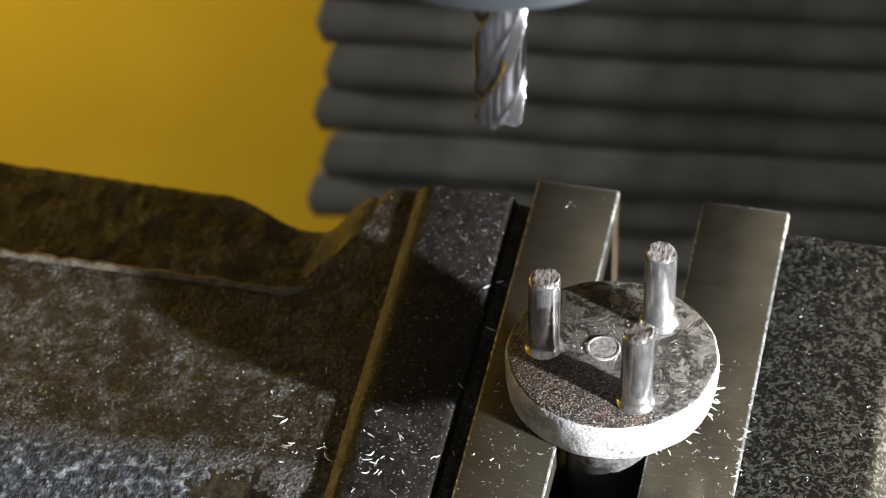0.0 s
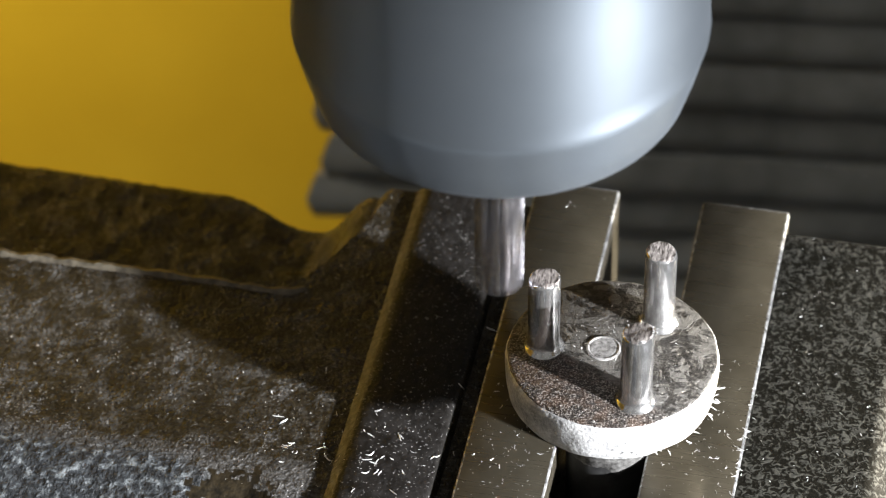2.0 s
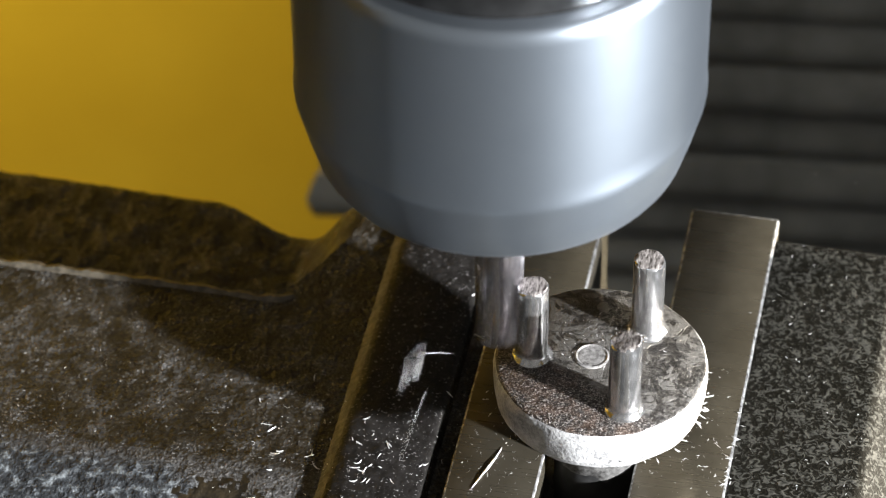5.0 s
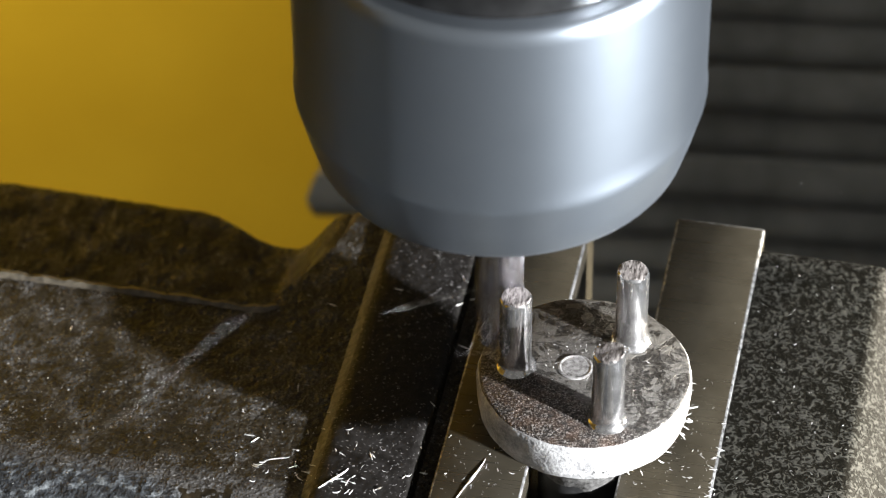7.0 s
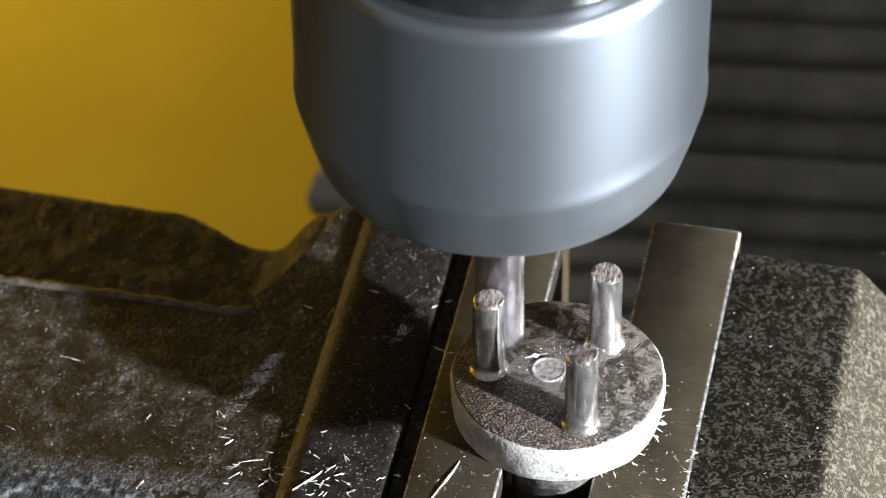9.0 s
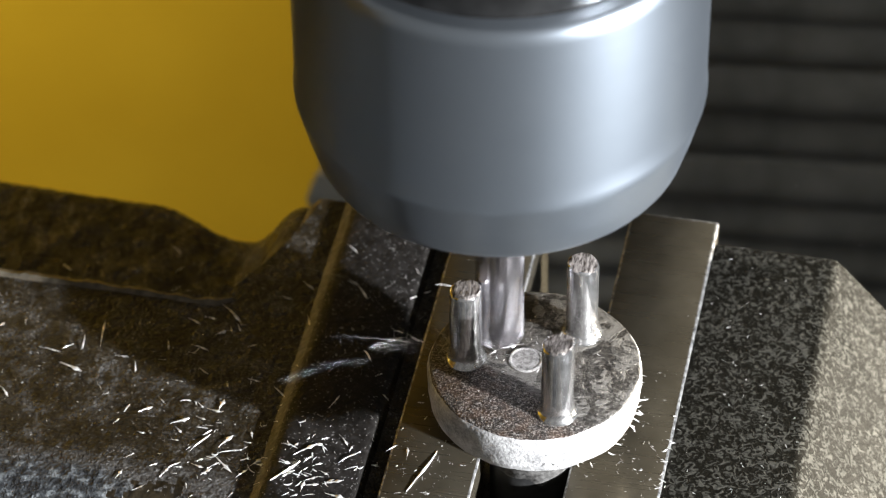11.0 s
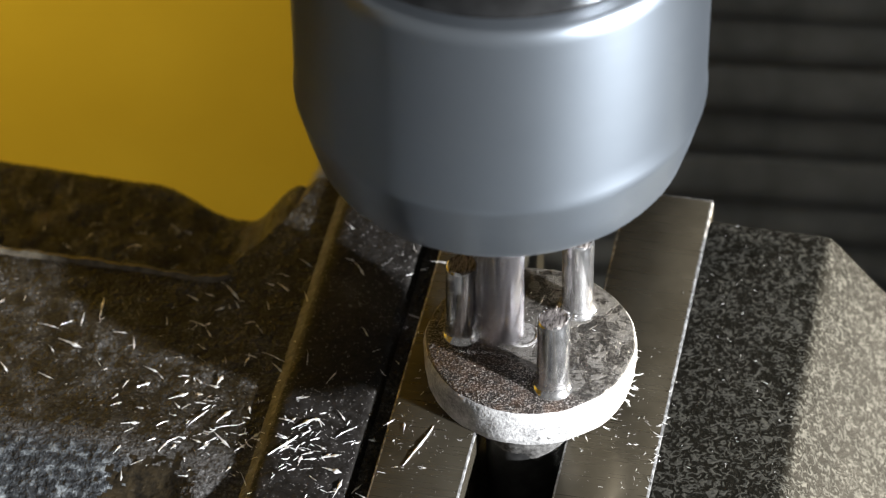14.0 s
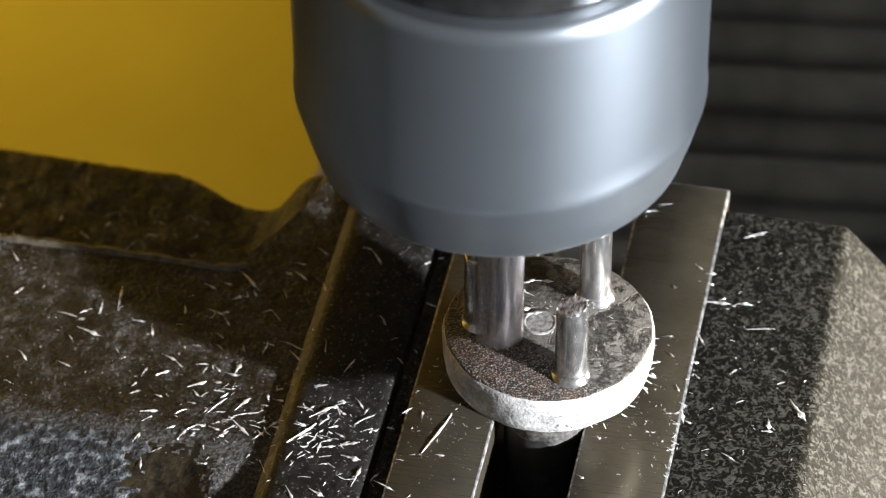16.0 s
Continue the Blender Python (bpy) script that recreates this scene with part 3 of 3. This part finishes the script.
def rest_height(u, w):
    """The height of what lies under (u, w) in the vise's space."""
    if u < -32.6 and w < -10:
        return hollow(u, w)
    if u < -32.6:
        return -1.9 if (w < 19 or u > fillet_u(w)) else -14.0 + 11.9 * max(1 - ease((fillet_u(w) - u) / 8.0), 1 - ease((w - 19) / 3))
    if u < -29.6:
        return -1.9 + (u + 32.6) * 1.35 / 3.0
    if u < -19.5:
        return -0.55
    if u < -17:
        return -2.0
    if u < -6 or 5 < u < 16.5:
        return 0.0
    if u <= 5:
        return None
    if u < 32.4:
        return -0.4
    return -0.4 - (u - 32.4) * 1.11


rnd = random.Random(11)
bm = bmesh.new()
# slivers lying about before the cut: beside the groove, on the plates, along the plate's edge, fine dust
for cu, cw, su, sw, count, size in ((-35, -5, 5, 5, 16, 0.62), (-26, -9, 3, 4, 24, 0.5), (-31, -8, 5, 6, 26, 0.22), (-12, -3, 3.0, 7, 16, 0.3), (12, 3, 2.4, 8, 40, 0.2), (16.4, 0, 0.35, 5, 15, 0.42), (14, -1, 2, 4, 9, 0.36), (-19, 22, 1.5, 14, 5, 0.6), (-12, 25, 4, 10, 14, 0.2), (-50, -6, 14, 9, 26, 0.18), (24, 10, 5, 18, 50, 0.2), (-12, -6, 3, 6, 150, 0.12), (11, -2, 3, 8, 130, 0.1), (-31, -7, 6, 6, 110, 0.13), (-50, -5, 12, 8, 30, 0.08)):
    for i in range(count):
        u, w = rnd.gauss(cu, su), rnd.gauss(cw, sw)
        h = rest_height(u, w)
        if h is None or u * u + w * w < 6.5 ** 2:
            continue
        m = Matrix.Translation((u, w, h + 0.02)) @ Euler((rnd.uniform(-0.25, 0.25), rnd.uniform(-0.25, 0.25), rnd.uniform(0, 6.28))).to_matrix().to_4x4()
        chip_mesh(bm, rnd, m, size)
for i in range(60):
    a, r = rnd.uniform(0, 6.28), abs(rnd.gauss(0, 3.2)) + 1.2
    m = Matrix.Translation((-1 + r * math.cos(a), 1.5 + r * math.sin(a), TOP + 0.02)) @ Euler((rnd.uniform(-0.5, 0.5), rnd.uniform(-0.5, 0.5), rnd.uniform(0, 6.28))).to_matrix().to_4x4()
    chip_mesh(bm, rnd, m, rnd.uniform(0.08, 0.3))
px, py = local(22.62, -26.6)
for i in range(7):
    a = rnd.uniform(-0.6, 2.6)
    m = Matrix.Translation((px + 1.6 * math.cos(a), py + 1.6 * math.sin(a), TOP + 11.2)) @ Euler((rnd.uniform(-0.8, 0.8), rnd.uniform(-0.8, 0.8), a)).to_matrix().to_4x4()
    chip_mesh(bm, rnd, m, rnd.uniform(0.2, 0.45))
for i in range(26):
    a = rnd.uniform(-1.3, 0.5)
    m = Matrix.Translation((13.0 * math.cos(a), 13.0 * math.sin(a), TOP - rnd.uniform(2.5, 6.0))) @ Euler((rnd.uniform(-0.6, 0.6), rnd.uniform(-0.6, 0.6), a + rnd.uniform(-0.7, 0.7))).to_matrix().to_4x4()
    chip_mesh(bm, rnd, m, 0.55)
swarf = tagged(part("swarf", bm, CHIP, None, "", False), "bright metal slivers and dust scattered on the vise", "metal chips", kind="stuff")

# chips thrown by the cutter, each lying inside the blank until it is cut
def flake_mesh(bm, rnd, head, curl, wire):
    """A straight torn sliver 2.4 long: a flat bright head that tapers into a thin twisted tail."""
    n, twist = 10, rnd.uniform(-0.9, 0.9)
    rings = []
    for i in range(n + 1):
        s = i / n
        x = 2.4 * (s - 0.5)
        y, z = 0.16 * math.sin(2.6 * s + curl) * curl, 0.12 + 0.1 * math.sin(4.0 * s) * abs(curl)
        w = 0.75 * wire + 1.75 * head * math.exp(-((s - 0.72) / 0.13) ** 2) + 0.6 * head * math.exp(-((s - 0.4) / 0.08) ** 2)
        w *= math.sin(math.pi * min(max(0.06 + 0.88 * s, 0.0), 1.0)) ** 0.5
        a = twist * (s - 0.5)
        side, up = Vector((0, math.cos(a), math.sin(a))) * w, Vector((0, -math.sin(a), math.cos(a))) * max(0.035, w * 0.38)
        p = Vector((x, y, z))
        rings.append([bm.verts.new(p + d) for d in (side, side * 0.5 + up, -side * 0.5 + up, -side, -up * 0.6)])
    for p, q in zip(rings, rings[1:]):
        for c in range(5):
            bm.faces.new((p[c], p[(c + 1) % 5], q[(c + 1) % 5], q[c]))
    bm.faces.new(rings[0][::-1])
    bm.faces.new(rings[-1])


chip_data = []
for head, curl, wire in ((0.13, 0.3, 0.05), (0.16, -0.5, 0.06), (0.2, 0.2, 0.06), (0.1, 0.9, 0.045), (0.05, -0.8, 0.05), (0.03, 1.2, 0.04), (0.18, -0.2, 0.07), (0.08, 0.5, 0.05)):
    bm = bmesh.new()
    flake_mesh(bm, rnd, head, curl, wire)
    chip_data.append(part("metal_chip", bm, CHIP))
bm = bmesh.new()
chip_mesh(bm, rnd, Matrix.Identity(4), 3.0)
long_chip = part("metal_chip", bm, CHIP, None, "", False)

# where chips come to lie on the vise: across, along, turn, length; bright ones in the lamp's light, then
# those by the groove, on the far flat top, in the shade and on the fixed jaw's side
LIT_CHIPS = [
    (-48.8, -1.5, 41, 2.2), (-44.1, -2.6, 36, 2.9), (-51.4, -5.4, 33, 1.6), (-51.9, -4.1, 68, 1.5), (-51.1, -1.7, 81, 2.1), (-48.8, -8.3, 20, 2.6),
    (-49.2, -12.9, 77, 2.0), (-43.0, -10.1, 48, 2.1), (-42.5, -11.2, 68, 1.2), (-40.7, -5.8, 59, 4.0), (-42.2, 0.5, -42, 1.3), (-40.3, -0.0, -9, 2.3),
    (-39.7, 1.0, 79, 2.2), (-41.7, -1.6, -18, 1.7), (-36.8, -6.6, 27, 3.6), (-38.2, -9.2, 48, 2.1), (-37.2, -8.6, -38, 5.1), (-34.4, -9.8, 52, 2.2),
    (-32.7, -8.0, -1, 1.8), (-47.8, -16.5, -76, 2.5), (-37.6, -5.0, 62, 3.2), (-33.2, -7.7, 59, 2.2), (-43.9, -4.1, -45, 1.7),
]
GROOVE_CHIPS = [
    (-27.4, -5.6, 43, 3.7), (-26.6, -7.2, 58, 2.0), (-25.3, -7.9, 37, 1.5), (-25.4, -11.3, 16, 2.4), (-22.8, -10.4, 20, 3.1), (-22.1, -12.6, -11, 3.0),
    (-21.8, -6.0, 46, 3.4), (-19.0, -5.4, 5, 1.8), (-20.8, -15.6, 83, 4.0), (-17.0, -16.9, -25, 3.5), (-30.6, -17.5, 36, 2.2), (-32.2, -16.1, -59, 5.6),
    (-28.1, -19.8, -55, 2.8), (-26.7, -9.8, -15, 1.6), (-21.3, -16.1, 22, 1.5), (-27.0, -13.4, 39, 1.2), (-18.9, -14.3, 74, 3.2), (-26.2, -4.7, 24, 1.8),
    (-24.3, -9.0, -21, 1.8), (-28.6, -10.2, 50, 2.0), (-24.9, -19.1, -23, 2.5), (-23.1, -3.3, -43, 2.4),
]
FAR_CHIPS = [
    (-63.6, 6.5, -7, 3.4), (-61.4, 7.6, 50, 2.0), (-59.7, 8.6, -75, 3.1), (-57.6, 10.6, 97, 8.4), (-60.0, 3.9, -18, 3.9), (-62.1, 2.6, -46, 1.8),
    (-61.5, -2.2, -12, 2.6), (-55.6, 1.4, -43, 1.6), (-52.1, 5.6, -72, 2.6), (-48.7, 1.4, -18, 2.5), (-67.1, -1.8, -40, 2.6), (-73.1, 15.7, -45, 2.6),
    (-67.5, -6.7, -8, 1.6), (-44.9, 10.5, -15, 2.9), (-43.2, 9.2, -52, 2.3), (-49.0, 10.2, -70, 2.1), (-43.4, 6.5, -24, 1.8), (-43.0, 4.4, -28, 1.9),
    (-46.8, 15.0, -23, 2.3), (-44.9, 16.0, -7, 1.7), (-41.8, 14.5, -63, 1.6), (-47.2, 0.5, -36, 1.7),
]
SHADE_CHIPS = [
    (-46.1, 19.0, 11, 2.9), (-42.3, 17.1, -40, 6.2), (-37.2, 11.4, -43, 2.6), (-37.0, 15.4, -52, 1.8), (-35.8, 19.1, -34, 2.7), (-36.3, 21.4, 1, 1.9),
    (-36.8, 6.1, 5, 1.8), (-34.1, 6.4, -13, 4.0), (-33.1, 4.6, -41, 3.1), (-31.7, 9.0, -37, 1.1), (-32.2, 17.5, -58, 2.7), (-23.4, 11.7, -43, 2.2),
    (-28.1, 24.4, -1, 1.5), (-26.6, 23.0, -47, 3.2), (-25.7, 3.0, 75, 2.8), (-29.5, 5.8, -74, 2.8), (-39.9, 4.8, -68, 1.6), (-29.5, 30.7, -34, 2.2),
    (-34.0, 24.3, -24, 2.3), (-21.2, 8.7, 50, 1.3), (-16.4, 25.5, 7, 2.6),
]
JAW_CHIPS = [
    (14.7, 28.6, -36, 1.7), (16.4, 27.7, 7, 1.5), (16.5, 26.1, 3, 0.7), (18.0, 22.8, 4, 3.6), (16.8, 16.1, -57, 3.4), (24.1, 19.1, 11, 3.9),
    (16.7, 11.7, -5, 0.7), (17.3, 9.3, -45, 1.8), (21.7, 10.9, 53, 1.5), (27.6, 12.3, -20, 1.0), (27.8, 10.0, 34, 1.0), (30.5, 5.7, -54, 5.1),
    (27.2, 1.4, 11, 1.6), (27.2, 2.7, -82, 2.4), (20.2, -3.1, 35, 1.2), (23.1, -3.8, -28, 2.3), (16.5, 2.6, -75, 3.5), (15.3, 6.4, -60, 1.6),
    (21.0, 36.4, 34, 3.7), (8.6, 39.7, 27, 2.0), (7.0, 38.0, 30, 2.0), (4.6, 34.4, 21, 1.9), (12.1, 24.4, -50, 0.8), (6.1, -10.9, -32, 1.4),
]
# chips seen on the wing: seconds, and the stretch of their way in that instant
EARLY_FLIGHTS = [
    (6.5, -19.6, -45.5, 4.0, -13.7, -30.2, 4.0), (6.5, -3.4, -34.9, 4.0, 1.6, -20.0, 4.0), (7.0, -39.7, -32.1, 4.0, -24.0, -18.2, 4.0), (7.0, -6.5, -15.1, 4.0, 2.1, -12.2, 4.0), (7.0, 3.0, -22.0, 4.0, 5.4, -15.2, 4.0), (7.5, -54.1, -3.3, 4.0, -44.4, -0.9, 4.0),
    (7.5, -17.6, -33.8, 4.0, -6.4, -25.1, 4.0), (8.0, -1.4, -21.4, 4.0, 3.1, -14.2, 4.0), (8.0, -24.3, -30.0, 4.0, -19.7, -26.5, 4.0), (8.5, -19.8, -22.1, 4.0, -10.9, -13.0, 4.0), (8.5, -15.8, -25.0, 4.0, -9.1, -22.9, 4.0), (8.5, -9.1, -24.6, 4.0, -3.4, -17.5, 4.0),
    (9.0, -25.6, -30.9, 4.0, -19.1, -24.0, 4.0),
]
LATE_FLIGHTS = [
    (9.0, -5.8, -18.9, 4.0, -1.0, -13.2, 4.0), (11.5, -39.7, -1.0, 4.0, -36.6, 12.0, 5.0), (11.5, -34.9, -15.6, 4.0, -29.7, -11.2, 4.0), (11.5, -13.1, -4.0, 4.0, -5.8, -5.6, 4.0), (11.5, 33.7, 12.0, 7.7, 36.7, 12.0, 4.1), (12.0, -25.4, 3.9, 4.0, -12.8, 1.6, 4.0),
    (12.0, -36.4, -19.1, 4.0, -29.6, -13.7, 4.0), (12.0, -24.4, -6.8, 4.0, -15.4, -8.5, 4.0), (12.5, -19.5, -7.7, 4.0, -8.2, -5.6, 4.0), (13.0, -36.5, -11.1, 4.0, -27.7, -9.3, 4.0), (14.5, 31.1, 12.0, 4.0, 35.6, 5.0, 4.0), (15.5, 33.8, 10.8, 4.0, 46.2, 6.4, 4.0),
    (15.5, 28.0, 7.5, 4.0, 32.0, 3.5, 4.0),
]

CHIPS = []
free = list(chip_data)


def fresh_chip(n, data=None):
    ob = free.pop(0) if free and data is None else new("metal_chip", data or chip_data[n % len(chip_data)].data)
    return tagged(ob, "bright torn metal sliver thrown from the cutter", "metal chip", "chips from the cutter")


def add_chip(ob, when, u, w, turn, tip=6.0, via=None, h=None):
    if h is None:
        h = rest_height(u, w)
    h = -5.0 if h is None else h
    CHIPS.append((ob, when, (u, w, h + 0.04), (rnd.uniform(-tip, tip), rnd.uniform(-tip, tip), turn), rnd.uniform(0, 6.28), rnd.uniform(1, 7), via))


count = 0
for rows, t0, t1, early, kinds in ((LIT_CHIPS, 9.3, 11.2, 0.42, (0, 1, 2, 6, 7)), (GROOVE_CHIPS, 6.6, 11.2, 0.4, (0, 1, 2, 6, 3)), (FAR_CHIPS, 9.3, 11.4, 0.1, (3, 4, 5, 7, 0)), (SHADE_CHIPS, 9.3, 11.4, 0.12, (3, 4, 5, 7)), (JAW_CHIPS, 15.2, 15.8, 0.12, (0, 2, 4, 7, 6))):
    for u, w, turn, length in rows:
        when = rnd.uniform(t0, t1) if rnd.random() > early else rnd.uniform(t0 - 3.5, t0)
        ob = fresh_chip(0, chip_data[kinds[count % len(kinds)]].data)
        size = min(max(length / 2.7, 0.45), 1.8)
        wide = min(max(size, 0.7), 1.2) * rnd.uniform(0.6, 1.3)
        ob.scale = (size, wide, wide)
        add_chip(ob, max(when, 4.2), u, w, turn)
        count += 1
# small ones between them
for ob_n in range(135):
    zone = rnd.random()
    when = rnd.uniform(8.8, 11.4) if rnd.random() < 0.6 else rnd.uniform(4.2, 15.6)
    if zone < 0.34:
        u, w = rnd.gauss(-39, 5.0), rnd.gauss(-7, 4.5)
    elif zone < 0.6:
        u, w = rnd.gauss(-26, 3.5), rnd.gauss(-10, 5.0)
    elif zone < 0.8:
        u, w = rnd.gauss(-46, 11), rnd.gauss(7, 7)
    elif zone < 0.88:
        u, w = rnd.gauss(-12, 2.5), rnd.gauss(-3, 6)
    else:
        u, w = rnd.gauss(18, 3.5), rnd.gauss(12, 12)
        when = rnd.uniform(14.8, 15.7)
    h = rest_height(u, w)
    if h is None or h < -6 or u * u + w * w < 13.6 ** 2:
        u, w = -38 + rnd.uniform(-6, 6), -6 + rnd.uniform(-4, 4)
    ob = fresh_chip(ob_n)
    size = rnd.uniform(0.28, 0.75)
    ob.scale = (size, size, size)
    add_chip(ob, when, u, w, rnd.gauss(35, 40), 14.0)
# some fly as far as the lower shelf
for n_shelf in range(30):
    ob = fresh_chip(0, chip_data[(4, 5, 3, 7)[n_shelf % 4]].data)
    size = rnd.uniform(0.45, 0.95)
    ob.scale = (size, size, size)
    u, w = rnd.uniform(-88, -50), rnd.uniform(25, 40)
    add_chip(ob, rnd.uniform(8.0, 15.0), u, w, rnd.gauss(30, 50), 14.0, None, -13.1 + 0.012 * max(0.0, -50 - u))
# flakes that gather on the blank between its pins
for n_top in range(16):
    ob = fresh_chip(0, chip_data[(2, 6, 1, 3)[n_top % 4]].data)
    size = rnd.uniform(0.5, 1.15)
    ob.scale = (size, size, size)
    add_chip(ob, rnd.uniform(6.6, 15.6), rnd.uniform(-6.5, 1.0), rnd.uniform(-0.5, 7.5), rnd.uniform(0, 180), 22.0, None, TOP + 0.12)
# long twisted slivers: when they are cut, where they lie and how they are turned
for when, u, w, turn in ((4.5, -12.4, -7.0, 73.0), (4.9, -28.9, -9.6, 54.0)):
    ob = fresh_chip(0, long_chip.data) if when > 4.6 else long_chip
    ob.scale = (0.62, 0.9, 0.9) if when > 4.6 else (1, 1, 1)
    add_chip(tagged(ob, "long twisted bright metal sliver lying on the vise", "metal chip", "chips from the cutter"), when, u, w, turn, 0.5)
# on the wing; they come down beyond the blank's neighbourhood
for n_fly, (when, *way) in enumerate(EARLY_FLIGHTS + LATE_FLIGHTS):
    a, b = Vector(way[:3]), Vector(way[3:])
    ob = fresh_chip(0, chip_data[(4, 5, 4, 7)[n_fly % 4]].data)
    ob.scale = (2.2, 0.75, 0.75)
    side = -1 if b.x < 20 else 1
    u, w = (rnd.uniform(-100, -82), rnd.uniform(-8, 14)) if side < 0 else (rnd.uniform(22, 30), rnd.uniform(-40, -28))
    add_chip(ob, when - 0.1, u, w, math.degrees(math.atan2(b.y - a.y, b.x - a.x)) - TURN, 6.0, (when, a, b))


def motions():
    carried = [(t, on_table(t)) for t in KEY_TIMES]
    for ob in (vise, work, swarf):
        walk(ob, carried)
    walk(table, [(t, pose(glide(TRAVEL, t)[0] * MM, glide(TRAVEL, t)[1] * MM, (VZ) * MM)) for t in KEY_TIMES])
    walk(spindle, [(n / 10.0, pose(AX * MM, AY * MM, glide(FEED, n / 10.0)[0] * MM)) for n in range(161)])
    turn, rows = 0.0, []
    for n in range(481):
        t = n / 30.0
        rows.append((t, pose(0, 0, 0, 0, 0, turn % 360)))
        turn += 84.0 * ease((t - 0.02) / 0.4) if t > 0.02 else 4.0
    walk(cutter, rows)
    for ob, tl, (u, w, h), (rx, ry, rz), ang, rad, via in CHIPS:
        inside = pose(rad * math.cos(ang) * MM, rad * math.sin(ang) * MM, (TOP - 3.2) * MM, 0, 0, rz)
        lying = pose(u * MM, w * MM, h * MM, rx, ry, rz)
        tl = round(tl * 30) / 30
        cut = Vector((AX - 2.0, AY - 3.5, 1.6)) * MM
        rows = [(t, on_table(t) @ inside) for t in KEY_TIMES if t < tl - 0.05]
        rows.append((tl, on_table(tl) @ inside))
        if via:
            when, a, b = via
            if (a - cut / MM).length > (b - cut / MM).length:
                a, b = b, a
            mid, step = (a + b) / 2 * MM, (b - a) / 0.9 * MM
            spin = pose(0, 0, 0, 15, 10, TURN + rz)
            rows.append((when - 2 / 30, Matrix.Translation(cut) @ spin))
            for n in (-1, 0, 1):
                rows.append((when + n / 30, Matrix.Translation(mid + step * n) @ spin @ pose(0, 0, 0, 10 * n, 0, 5 * n)))
            end = when + 5 / 30
        else:
            land = on_table(tl + 0.1) @ lying
            mid = (cut + land.translation) / 2 + Vector((0, 0, 0.008))
            rows.append((tl + 1 / 30, Matrix.Translation(cut) @ pose(0, 0, 0, 30, 20, TURN + rz)))
            rows.append((tl + 3 / 30, Matrix.Translation(mid) @ pose(0, 0, 0, 50, -30, TURN + rz + 40)))
            end = tl + 5 / 30
        if end < 15.99:
            rows.append((end, on_table(end) @ lying))
            rows += [(t, on_table(t) @ lying) for t in KEY_TIMES if t > end + 0.05]
            if rows[-1][0] < 16.0:
                rows.append((16.0, on_table(16.0) @ lying))
        walk(ob, rows)


motions()
